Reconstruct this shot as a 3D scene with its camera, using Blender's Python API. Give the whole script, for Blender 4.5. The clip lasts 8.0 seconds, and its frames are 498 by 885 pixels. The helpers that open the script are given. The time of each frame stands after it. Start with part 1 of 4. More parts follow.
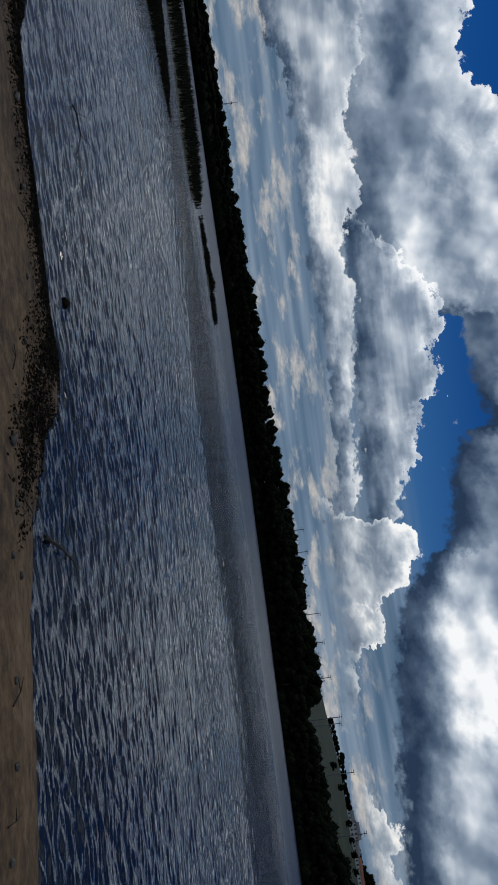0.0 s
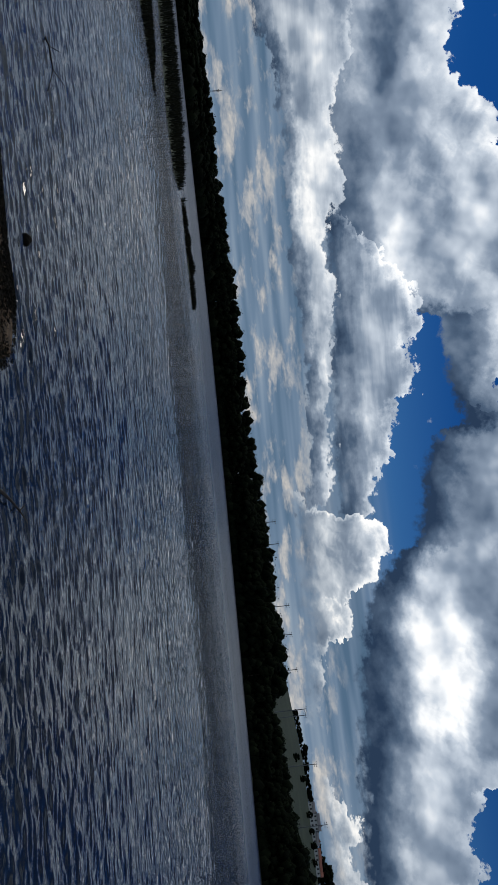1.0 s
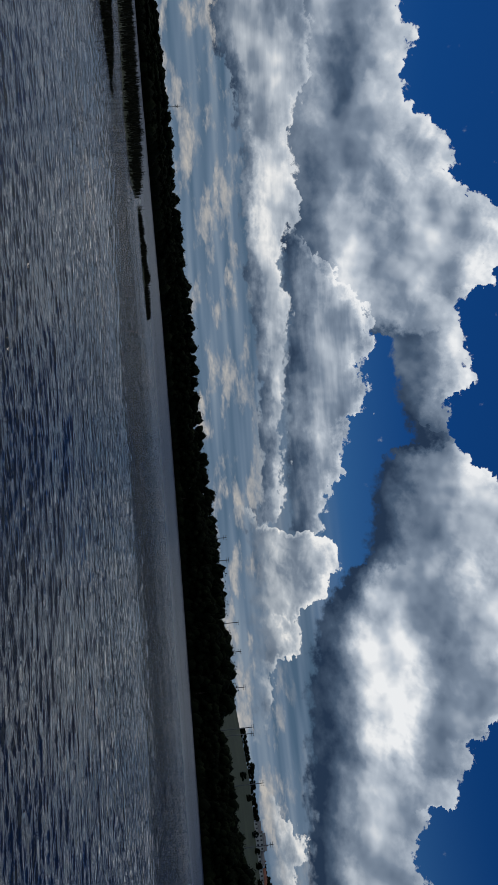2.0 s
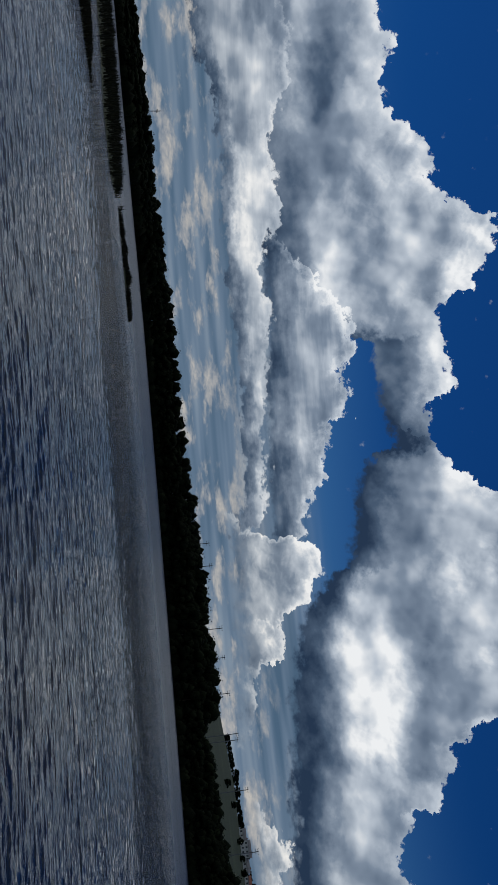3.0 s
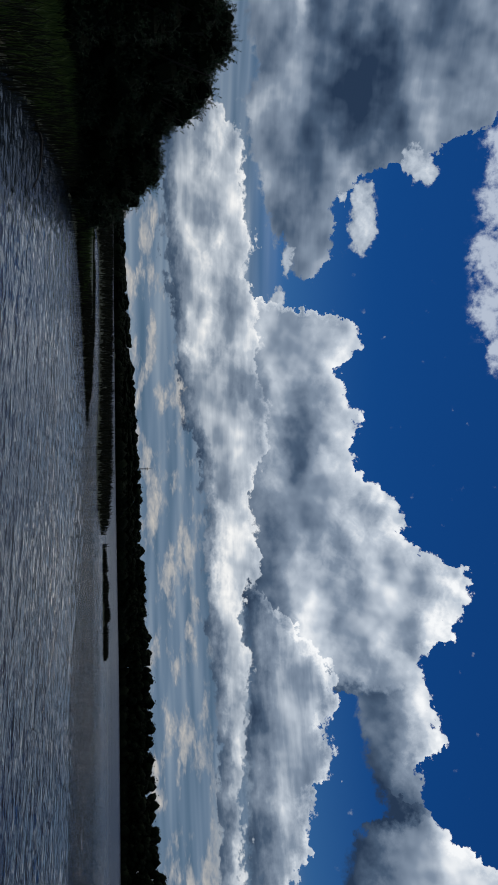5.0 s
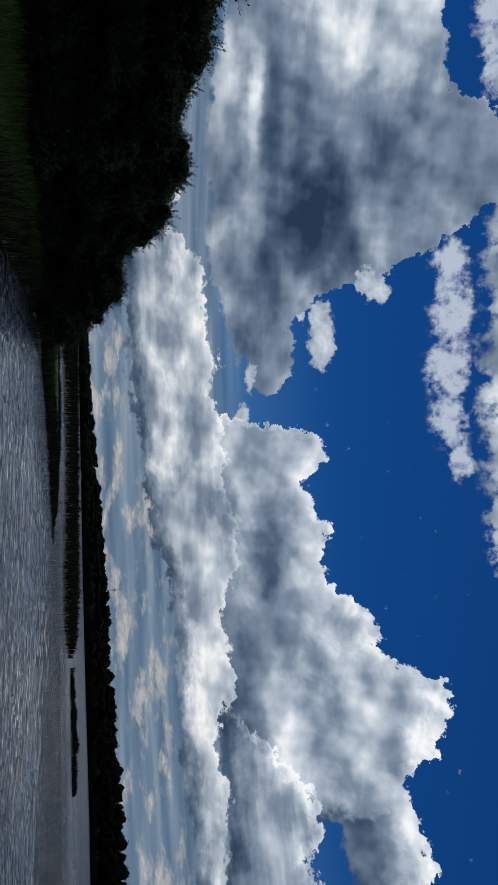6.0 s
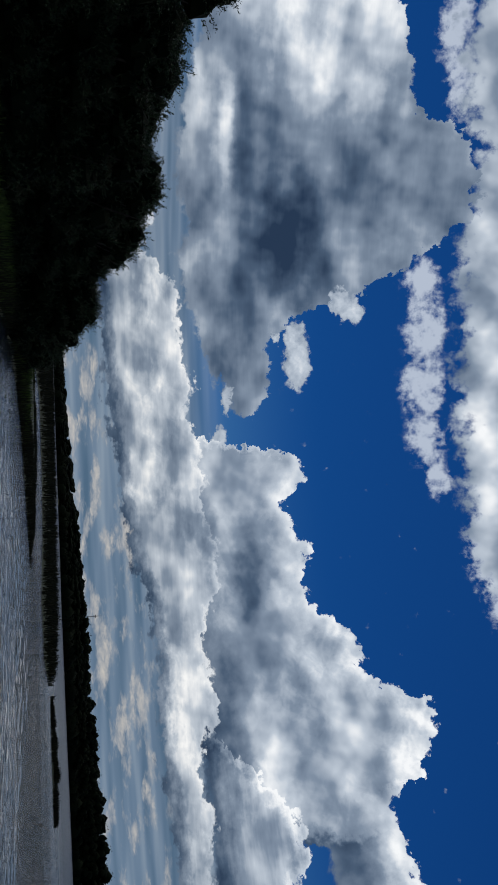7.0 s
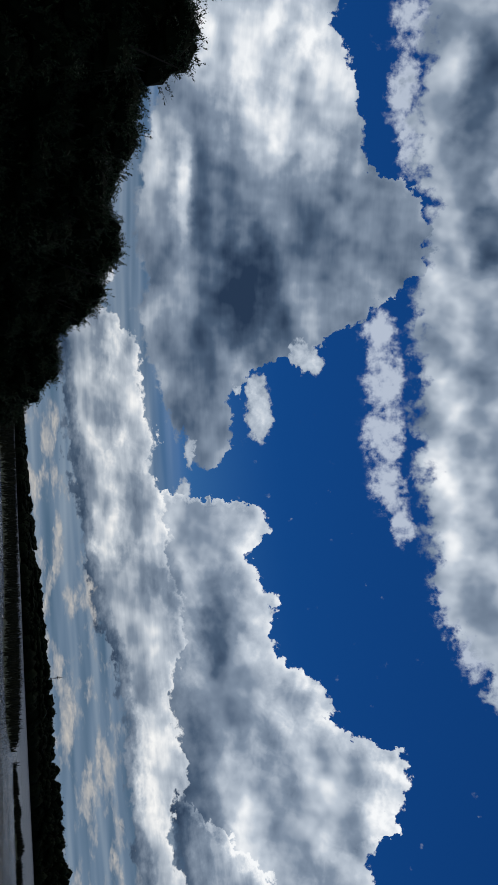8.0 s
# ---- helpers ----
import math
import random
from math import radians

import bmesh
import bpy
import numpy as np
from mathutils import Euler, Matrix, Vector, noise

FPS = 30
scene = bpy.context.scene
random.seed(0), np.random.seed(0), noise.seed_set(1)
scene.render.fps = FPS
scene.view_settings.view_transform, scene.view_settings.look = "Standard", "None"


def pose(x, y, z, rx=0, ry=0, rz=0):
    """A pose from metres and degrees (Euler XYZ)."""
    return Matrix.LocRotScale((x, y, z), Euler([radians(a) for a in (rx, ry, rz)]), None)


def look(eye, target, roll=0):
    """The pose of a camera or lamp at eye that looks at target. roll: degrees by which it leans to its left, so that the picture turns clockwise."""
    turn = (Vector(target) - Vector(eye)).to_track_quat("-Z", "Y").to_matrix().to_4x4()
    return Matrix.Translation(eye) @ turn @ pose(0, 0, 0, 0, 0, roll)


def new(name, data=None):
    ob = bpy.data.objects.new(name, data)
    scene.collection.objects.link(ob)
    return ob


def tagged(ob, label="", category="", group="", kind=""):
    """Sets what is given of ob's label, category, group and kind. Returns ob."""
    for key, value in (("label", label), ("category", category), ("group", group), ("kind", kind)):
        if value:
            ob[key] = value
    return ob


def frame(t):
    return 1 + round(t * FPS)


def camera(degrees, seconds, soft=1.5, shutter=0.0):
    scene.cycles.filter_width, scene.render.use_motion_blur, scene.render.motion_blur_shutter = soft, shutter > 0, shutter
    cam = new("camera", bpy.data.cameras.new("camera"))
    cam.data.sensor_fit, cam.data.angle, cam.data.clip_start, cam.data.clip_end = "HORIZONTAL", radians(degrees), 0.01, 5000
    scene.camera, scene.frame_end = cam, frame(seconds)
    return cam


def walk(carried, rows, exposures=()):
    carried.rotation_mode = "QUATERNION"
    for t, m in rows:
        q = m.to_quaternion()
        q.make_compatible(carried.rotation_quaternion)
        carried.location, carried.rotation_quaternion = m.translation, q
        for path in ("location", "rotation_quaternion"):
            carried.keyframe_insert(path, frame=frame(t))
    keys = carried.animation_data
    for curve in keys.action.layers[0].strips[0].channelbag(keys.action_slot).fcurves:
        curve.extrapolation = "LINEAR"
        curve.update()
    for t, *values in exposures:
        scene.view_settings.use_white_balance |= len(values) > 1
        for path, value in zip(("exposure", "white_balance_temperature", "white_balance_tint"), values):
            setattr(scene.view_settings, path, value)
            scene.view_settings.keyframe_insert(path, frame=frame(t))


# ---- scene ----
cam = camera(35.0, 8.0)
# seconds, place, azimuth to the right of +y, elevation, roll (the camera is held on its side)
PATH = [
    (0.0, 0.00, 0.00, 1.60, 10.87, 0.00, 82.47),
    (0.5, 0.21, 0.22, 1.59, 12.02, 0.09, 85.21),
    (1.0, 0.41, 0.46, 1.60, 11.69, 1.74, 84.52),
    (1.5, 0.64, 0.84, 1.57, 11.15, 3.97, 84.61),
    (2.0, 0.76, 1.29, 1.55, 10.83, 5.29, 85.61),
    (3.3, 1.20, 2.46, 1.47, 9.94, 7.35, 85.05),
    (3.5, 1.27, 2.64, 1.46, 8.79, 7.47, 85.04),
    (4.0, 1.48, 2.98, 1.46, 4.41, 6.10, 85.83),
    (4.5, 1.64, 3.22, 1.46, -4.52, 6.75, 88.11),
    (5.0, 1.86, 3.47, 1.46, -14.53, 9.20, 89.49),
    (5.2, 1.92, 3.51, 1.46, -17.10, 9.50, 89.45),
    (6.3, 2.13, 3.61, 1.48, -24.00, 12.05, 88.75),
    (6.5, 2.15, 3.62, 1.48, -24.36, 12.09, 88.66),
    (7.0, 2.18, 3.59, 1.48, -24.54, 13.31, 87.96),
    (7.5, 2.20, 3.54, 1.48, -26.02, 14.77, 87.64),
    (8.0, 2.26, 3.48, 1.46, -28.33, 16.10, 87.59),
]


def bearing(az, el):
    a, e = radians(az), radians(el)
    return Vector((math.sin(a) * math.cos(e), math.cos(a) * math.cos(e), math.sin(e)))


walk(cam, [(t, look(Vector((x, y, z)), Vector((x, y, z)) + bearing(az, el) * 100, roll)) for t, x, y, z, az, el, roll in PATH],
     exposures=[(0.0, 0.0), (0.5, 0.5), (1.0, 0.15), (1.5, 0.0), (2.0, -0.15), (3.5, -0.05), (4.0, 0.1), (5.0, 0.0), (8.0, 0.0)])

# ---------------------------------------------------------------- sky and sun
SUN_AZ, SUN_EL = -30.0, 58.0
sun = new("sun", bpy.data.lights.new("sun", "SUN"))
sun.data.energy, sun.data.angle, sun.data.color = 0.7, radians(12), (1.0, 0.95, 0.88)
sun.matrix_world = look(bearing(SUN_AZ, SUN_EL) * 50, Vector((0, 0, 0)))

SKY_TINT = (0.0021, 0.0142, 0.0345)
CLOUD_STOPS = [(0.0, (0.020, 0.040, 0.082)), (0.25, (0.068, 0.108, 0.175)), (0.55, (0.215, 0.275, 0.365)), (0.8, (0.51, 0.575, 0.66)), (1.0, (0.92, 0.94, 0.96))]

# Cumulus banks of the sky: azimuth and elevation along the outlines of each, and patches of light and shade
HIGH_BASE = [(-75.0, 24.0), (-60.0, 26.2), (-56.5, 26.3), (-52.8, 26.5), (-48.9, 27.2), (-46.9, 28.0), (-42.7, 28.1), (-40.5, 27.9), (-37.9, 27.8),
    (-33.8, 28.1), (-29.3, 28.0), (-24.8, 28.2), (-20.2, 28.2), (-18.0, 28.2), (-14.4, 28.5), (-11.3, 29.5), (-9.0, 30.3), (-6.9, 30.6), (-4.0, 33.0),
    (-3.9, 31.0), (0.0, 44.0)]
GREY_TOP = [(-75.0, 10.0), (-70.0, 18.0), (-59.4, 20.7), (-57.7, 20.9), (-56.0, 21.7), (-54.3, 22.4), (-52.5, 23.2), (-51.0, 23.5), (-49.4, 23.5),
    (-48.8, 24.2), (-48.0, 26.7), (-46.9, 27.8), (-44.8, 28.4), (-42.7, 28.5), (-41.2, 28.2), (-40.3, 27.3), (-39.6, 26.6), (-38.7, 25.4), (-37.4,
    24.3), (-36.8, 22.9), (-35.9, 21.5), (-35.0, 19.9), (-34.4, 17.4), (-33.6, 16.2), (-31.9, 14.6), (-29.4, 14.7), (-27.5, 14.5), (-26.5, 13.7),
    (-26.0, 11.9), (-24.0, 5.0)]
GREY_BASE = [(-75.0, 9.0), (-58.3, 11.2), (-54.9, 10.0), (-47.8, 8.5), (-44.0, 8.3), (-41.7, 8.4), (-40.2, 8.6), (-37.8, 8.6), (-36.2, 8.4), (-34.1,
    9.2), (-32.1, 9.7), (-30.4, 10.4), (-27.9, 11.5), (-26.1, 13.2)]
CENTRAL_TOP = [(-26.0, 5.0), (-24.8, 11.2), (-24.3, 12.3), (-23.9, 15.3), (-23.6, 16.6), (-22.9, 17.1), (-21.6, 16.8), (-21.0, 16.0), (-20.0, 15.4),
    (-19.1, 15.6), (-18.4, 16.4), (-17.9, 16.1), (-16.8, 16.8), (-15.1, 16.9), (-13.9, 16.5), (-12.6, 17.0), (-11.3, 17.8), (-10.0, 19.3), (-9.1,
    20.4), (-7.9, 20.0), (-6.6, 21.0), (-5.5, 22.2), (-4.5, 24.0), (-3.5, 24.3), (-2.4, 24.0), (-1.3, 23.2), (-0.6, 22.7), (0.5, 22.7), (0.9, 21.2),
    (1.3, 20.6), (1.6, 20.5), (3.4, 20.5), (5.1, 20.7), (6.8, 21.3), (7.7, 21.3), (8.7, 19.6), (10.4, 19.3), (11.9, 19.2), (12.5, 19.2), (13.8, 17.5),
    (20.0, 8.0)]
CENTRAL_BASE = [(-40.0, 7.0), (-20.8, 6.2), (-17.6, 6.6), (-14.1, 6.9), (-10.5, 8.1), (-6.7, 8.6), (-2.8, 8.3), (1.3, 8.4), (2.9, 12.8), (3.7, 16.0),
    (4.7, 15.7), (6.0, 16.0), (7.3, 16.1), (9.0, 16.2), (10.3, 16.6), (11.2, 17.1), (12.5, 17.3), (30.0, 17.0)]
RIGHT_TOP = [(6.0, 8.0), (10.4, 17.5), (11.5, 19.3), (12.5, 20.0), (14.1, 21.0), (15.4, 22.8), (16.2, 24.2), (19.0, 25.0), (22.0, 26.5), (26.0, 26.3),
    (30.0, 24.5), (33.2, 17.9), (34.3, 17.9), (35.0, 17.0), (36.2, 16.4), (37.1, 16.1), (37.2, 14.6), (38.0, 14.2), (39.6, 13.2), (41.2, 13.2), (41.8,
    13.4), (44.0, 10.0), (47.0, 5.0)]
RIGHT_BASE = [(4.0, 18.0), (11.8, 16.9), (12.3, 15.5), (13.0, 14.5), (14.2, 14.0), (16.3, 13.5), (18.3, 13.1), (20.3, 12.6), (20.9, 11.3), (22.0,
    10.2), (23.1, 9.2), (25.7, 8.3), (29.3, 7.6), (32.9, 7.1), (36.2, 6.7), (38.4, 6.5), (42.0, 6.0), (48.0, 6.0)]
TAIL_TOP = [(-10.0, 6.0), (-3.5, 9.5), (-1.8, 11.4), (-0.0, 13.0), (1.7, 14.1), (3.6, 14.6), (5.4, 13.9), (6.0, 13.4), (7.5, 13.8), (9.2, 13.5), (9.9,
    12.3), (10.7, 12.3), (13.2, 11.7), (15.5, 10.4), (17.6, 10.1), (18.3, 9.2), (19.4, 8.0), (24.0, 5.0)]
TAIL_BASE = [(-12.0, 9.0), (-2.8, 8.6), (1.3, 8.4), (5.4, 8.0), (9.5, 7.9), (13.6, 7.7), (17.7, 7.8), (25.0, 9.0)]
LOWER_TOP = [(-75.0, 4.0), (-57.8, 6.7), (-47.7, 6.4), (-38.6, 6.1), (-37.8, 6.5), (-37.0, 7.4), (-36.2, 8.2), (-35.4, 8.5), (-34.1, 8.4), (-32.1,
    8.5), (-30.6, 9.1), (-28.4, 9.5), (-26.7, 8.9), (-25.1, 9.4), (-23.8, 9.7), (-21.8, 9.8), (-19.7, 9.9), (-18.5, 10.2), (-17.2, 10.8), (-15.7,
    10.4), (-13.7, 10.4), (-12.2, 9.6), (-10.4, 9.1), (-8.5, 9.5), (-6.6, 9.8), (-5.1, 9.6), (-3.5, 9.0), (-2.8, 8.3), (-0.7, 8.5), (1.3, 8.7), (3.3,
    8.7), (5.4, 8.1), (7.4, 8.2), (9.5, 7.6), (11.5, 7.6), (13.6, 7.6), (15.7, 7.5), (16.5, 6.7), (16.9, 5.4), (17.7, 4.1), (26.0, 2.0)]
LOWER_BASE = [(-75.0, 1.0), (-37.7, 2.5), (-32.2, 2.9), (-28.2, 3.2), (-24.2, 3.6), (-20.2, 4.0), (-16.3, 4.5), (-14.2, 5.2), (-12.4, 5.7), (-10.6,
    5.9), (-6.8, 5.8), (-2.9, 5.7), (-0.9, 5.9), (1.1, 6.2), (5.2, 6.3), (9.3, 6.1), (13.5, 6.2), (16.2, 5.1), (26.0, 3.0)]
TOWER_BASE = [(12.0, 3.0), (15.7, 4.0), (17.4, 4.4), (21.3, 4.3), (25.2, 4.0), (28.9, 3.9), (32.4, 3.9), (35.8, 4.0), (48.0, 3.0)]
TOWER_TOP = [(12.0, 0.0), (15.2, 3.2), (16.1, 5.5), (16.9, 5.8), (17.7, 8.6), (18.2, 10.0), (18.8, 10.7), (19.9, 10.9), (20.7, 10.6), (21.4, 10.0),
    (22.3, 9.5), (23.2, 8.4), (23.6, 7.1), (24.7, 7.7), (26.0, 7.6), (26.5, 6.0), (27.6, 5.4), (29.0, 5.0), (30.8, 4.6), (32.4, 3.9), (33.4, 3.4),
    (35.3, 4.3), (36.4, 5.0), (37.2, 5.8), (38.3, 6.3), (39.1, 6.3), (39.6, 5.4), (40.4, 5.6), (41.0, 5.6), (44.0, 6.0), (48.0, 3.0)]
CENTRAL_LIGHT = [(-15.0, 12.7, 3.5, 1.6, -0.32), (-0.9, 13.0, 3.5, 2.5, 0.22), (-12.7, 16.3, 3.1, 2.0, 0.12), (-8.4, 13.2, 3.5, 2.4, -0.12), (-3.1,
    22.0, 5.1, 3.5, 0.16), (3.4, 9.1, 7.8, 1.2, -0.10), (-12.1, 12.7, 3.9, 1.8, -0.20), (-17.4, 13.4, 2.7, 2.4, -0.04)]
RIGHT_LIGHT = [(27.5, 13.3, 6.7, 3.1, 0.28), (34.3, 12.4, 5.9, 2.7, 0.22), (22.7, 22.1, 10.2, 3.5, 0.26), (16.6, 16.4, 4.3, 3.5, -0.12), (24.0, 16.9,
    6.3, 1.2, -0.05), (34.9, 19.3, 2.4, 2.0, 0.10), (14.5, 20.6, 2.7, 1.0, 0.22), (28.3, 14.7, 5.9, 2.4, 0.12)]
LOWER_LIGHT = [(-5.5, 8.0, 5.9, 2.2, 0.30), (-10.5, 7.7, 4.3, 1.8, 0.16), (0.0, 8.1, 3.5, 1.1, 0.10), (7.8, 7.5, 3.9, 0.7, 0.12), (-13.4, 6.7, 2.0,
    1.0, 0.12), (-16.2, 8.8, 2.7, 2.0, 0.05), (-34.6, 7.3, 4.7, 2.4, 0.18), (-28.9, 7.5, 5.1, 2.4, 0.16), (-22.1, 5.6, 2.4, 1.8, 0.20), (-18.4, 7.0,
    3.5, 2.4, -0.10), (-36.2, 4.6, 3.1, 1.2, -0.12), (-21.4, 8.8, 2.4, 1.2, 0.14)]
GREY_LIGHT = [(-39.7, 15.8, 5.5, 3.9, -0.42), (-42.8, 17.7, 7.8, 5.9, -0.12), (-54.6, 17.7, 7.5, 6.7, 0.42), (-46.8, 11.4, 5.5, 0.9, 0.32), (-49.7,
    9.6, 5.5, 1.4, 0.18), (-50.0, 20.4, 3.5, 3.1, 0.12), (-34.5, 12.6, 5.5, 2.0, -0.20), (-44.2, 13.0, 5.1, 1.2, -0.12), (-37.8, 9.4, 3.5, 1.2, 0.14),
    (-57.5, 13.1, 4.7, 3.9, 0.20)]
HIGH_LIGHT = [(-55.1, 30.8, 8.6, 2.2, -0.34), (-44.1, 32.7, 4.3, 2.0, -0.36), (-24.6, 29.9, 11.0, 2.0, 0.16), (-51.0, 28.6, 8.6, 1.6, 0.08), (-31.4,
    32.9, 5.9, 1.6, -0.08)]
PUFF = [(-34.4, 20.7, 1.3, 1.1, 1.00), (-35.0, 19.9, 1.2, 0.9, 1.00), (-30.4, 17.0, 2.4, 1.3, 1.00), (-32.3, 16.7, 1.6, 0.9, 1.00), (-32.1, 15.3, 0.5,
    0.5, 1.00), (-24.5, 11.3, 1.8, 0.8, 0.75), (-27.8, 11.7, 2.0, 0.5, 0.60), (-23.5, 11.5, 1.6, 1.0, 0.80)]
THIN_VEIL = [(-36.1, 25.5, 2.9, 1.8, 1.00), (-32.5, 25.9, 3.7, 2.0, 1.00), (-28.5, 25.8, 3.7, 2.0, 1.00), (-24.5, 26.0, 3.3, 1.8, 1.00), (-21.3, 26.6,
    2.4, 1.2, 1.00), (-58.6, 25.6, 2.7, 1.8, 1.00), (-54.2, 25.8, 3.5, 1.6, 1.00), (-50.8, 26.6, 2.7, 1.2, 1.00), (-15.2, 29.4, 4.3, 1.8, 1.00),
    (-11.2, 30.3, 4.3, 1.6, 1.00)]


class Nodes:
    """A short way to write a node tree."""

    def __init__(self, tree):
        self.tree = tree
        tree.nodes.clear()

    def node(self, kind, ins=()):
        made = self.tree.nodes.new(kind)
        for key, value in dict(ins).items():
            self.put(made.inputs[key], value)
        return made

    def add(self, kind, ins=(), out=0):
        return self.node(kind, ins).outputs[out]

    def put(self, socket, value):
        if isinstance(value, bpy.types.NodeSocket):
            self.tree.links.new(value, socket)
        else:
            socket.default_value = value

    def math(self, op, a, b=0.0, c=0.0, clamp=False):
        made = self.node("ShaderNodeMath", {0: a, 1: b, 2: c})
        made.operation, made.use_clamp = op, clamp
        return made.outputs[0]

    def vec(self, op, a, b=(0, 0, 0), c=(0, 0, 0)):
        made = self.node("ShaderNodeVectorMath", {0: a, 1: b, 2: c})
        made.operation = op
        return made.outputs[0]

    def scaled(self, a, k):
        made = self.node("ShaderNodeVectorMath", {0: a, 3: k})
        made.operation = "SCALE"
        return made.outputs[0]

    def ramp(self, value, a, b, low=0.0, high=1.0, smooth=True):
        made = self.node("ShaderNodeMapRange", {0: value, 1: a, 2: b, 3: low, 4: high})
        made.interpolation_type = "SMOOTHSTEP" if smooth else "LINEAR"
        return made.outputs[0]

    def mix(self, fac, a, b, blend="MIX"):
        node = self.tree.nodes.new("ShaderNodeMix")
        node.data_type, node.blend_type = "RGBA", blend
        for i, value in ((0, fac), (6, a), (7, b)):
            self.put(node.inputs[i], value)
        return node.outputs[2]

    def noise(self, vector, scale, detail=4.0, rough=0.55, out=0, distortion=0.0):
        return self.add("ShaderNodeTexNoise", {"Vector": vector, "Scale": scale, "Detail": detail, "Roughness": rough, "Distortion": distortion}, out)

    def colours(self, value, stops):
        node = self.tree.nodes.new("ShaderNodeValToRGB")
        el = node.color_ramp.elements
        while len(el) < len(stops):
            el.new(0.5)
        for e, (pos, col) in zip(el, stops):
            e.position, e.color = pos, (*col, 1)
        self.put(node.inputs[0], value)
        return node.outputs[0]


def contour(n, az, rows):
    """The height over the horizon, in degrees, of a cloud's outline along the azimuth."""
    total = None
    for i in range(0, len(rows) - 1, 29):
        piece = rows[i:i + 30]
        a, b = piece[0][0], piece[-1][0]
        v = n.math("MULTIPLY", n.colours(n.ramp(az, a, b, smooth=False), [((p - a) / (b - a), (h / 50,) * 3) for p, h in piece]), 50.0)
        total = v if total is None else n.mix(n.math("GREATER_THAN", az, a), total, v)
    return total


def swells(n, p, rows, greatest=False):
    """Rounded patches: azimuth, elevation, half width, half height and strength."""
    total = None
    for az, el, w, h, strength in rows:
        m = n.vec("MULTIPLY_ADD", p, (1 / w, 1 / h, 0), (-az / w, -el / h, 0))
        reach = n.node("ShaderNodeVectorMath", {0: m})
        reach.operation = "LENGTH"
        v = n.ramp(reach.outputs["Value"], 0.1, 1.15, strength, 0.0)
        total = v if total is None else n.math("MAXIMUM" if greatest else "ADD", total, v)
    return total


def build_sky():
    world = bpy.data.worlds.new("sky")
    scene.world = world
    world.use_nodes = True
    n = Nodes(world.node_tree)
    ray = n.add("ShaderNodeTexCoord", out=0)
    x, y, z = n.node("ShaderNodeSeparateXYZ", {0: ray}).outputs
    az = n.math("MULTIPLY", n.math("ARCTAN2", x, y), 57.29578)
    el = n.math("MULTIPLY", n.math("ARCSINE", z), 57.29578)
    p0 = n.add("ShaderNodeCombineXYZ", {0: az, 1: el})
    # clear sky
    sky = n.node("ShaderNodeTexSky")
    sky.sky_type, sky.sun_disc = "NISHITA", False
    sky.sun_elevation, sky.sun_rotation = radians(SUN_EL), radians(SUN_AZ)
    sky.air_density, sky.dust_density, sky.ozone_density = 1.0, 0.3, 3.0
    blue = n.vec("MULTIPLY", sky.outputs[0], SKY_TINT)
    blue = n.mix(n.ramp(el, -2.0, 19.0, 0.90, 0.0), blue, (0.095, 0.25, 0.45, 1))
    # billows: rounded puffs at several sizes and wisps, flattened towards the horizon as cloud streets are
    flat = n.math("MULTIPLY_ADD", n.math("POWER", 2.718282, n.math("MULTIPLY", el, -0.17)), -7.0, el)
    pn = n.add("ShaderNodeCombineXYZ", {0: az, 1: flat})
    warp = n.vec("SUBTRACT", n.noise(pn, 0.45, 3.0, 0.5, 1), (0.5, 0.5, 0.5))
    curl = n.vec("SUBTRACT", n.noise(pn, 1.5, 7.0, 0.62, 1), (0.5, 0.5, 0.5))
    q = n.vec("MULTIPLY_ADD", curl, (0.55, 0.45, 0.0), n.vec("MULTIPLY_ADD", warp, (1.4, 1.2, 0.0), pn))

    def puffs(v, scale, detail):
        made = n.node("ShaderNodeTexVoronoi")
        made.voronoi_dimensions, made.feature, made.normalize = "2D", "SMOOTH_F1", True
        for key, value in {"Vector": v, "Scale": scale, "Detail": detail, "Roughness": 0.45, "Lacunarity": 2.15, "Smoothness": 0.65}.items():
            n.put(made.inputs[key], value)
        return made.outputs[0]

    heap = puffs(q, 0.55, 3.0)
    mound = n.math("SUBTRACT", puffs(n.vec("ADD", q, (-0.15, 0.45, 0.0)), 0.21, 2.0), puffs(q, 0.21, 2.0))
    relief = n.math("SUBTRACT", puffs(n.vec("ADD", q, (-0.07, 0.20, 0.0)), 0.55, 3.0), heap)
    relief, mound = [n.math("MAXIMUM", n.math("MINIMUM", v, 0.6), -0.6) for v in (relief, mound)]
    broad0 = n.noise(pn, 0.22, 3.0, 0.45)
    broad = n.math("SUBTRACT", broad0, n.noise(n.vec("ADD", pn, (-0.4, 1.2, 0.0)), 0.22, 3.0, 0.45))
    wisp = n.noise(pn, 0.8, 9.0, 0.62)
    streaks = n.math("SUBTRACT", n.noise(n.vec("MULTIPLY", pn, (0.16, 0.95, 1.0)), 1.0, 5.0, 0.55), 0.5)
    # outlines swell where puffs stand out and fray into wisps
    edge = n.math("MULTIPLY_ADD", heap, -2.4, n.math("MULTIPLY_ADD", wisp, 2.4, -0.25))
    edge = n.math("MAXIMUM", n.math("MINIMUM", edge, 1.2), -1.2)
    carved = n.ramp(n.noise(pn, 0.17, 2.0, 0.5), 0.40, 0.62, 0.15, 1.0)
    bent = n.vec("MULTIPLY_ADD", curl, (1.9, 1.5, 0.0), n.vec("MULTIPLY_ADD", warp, (1.6, 0.9, 0.0), p0))
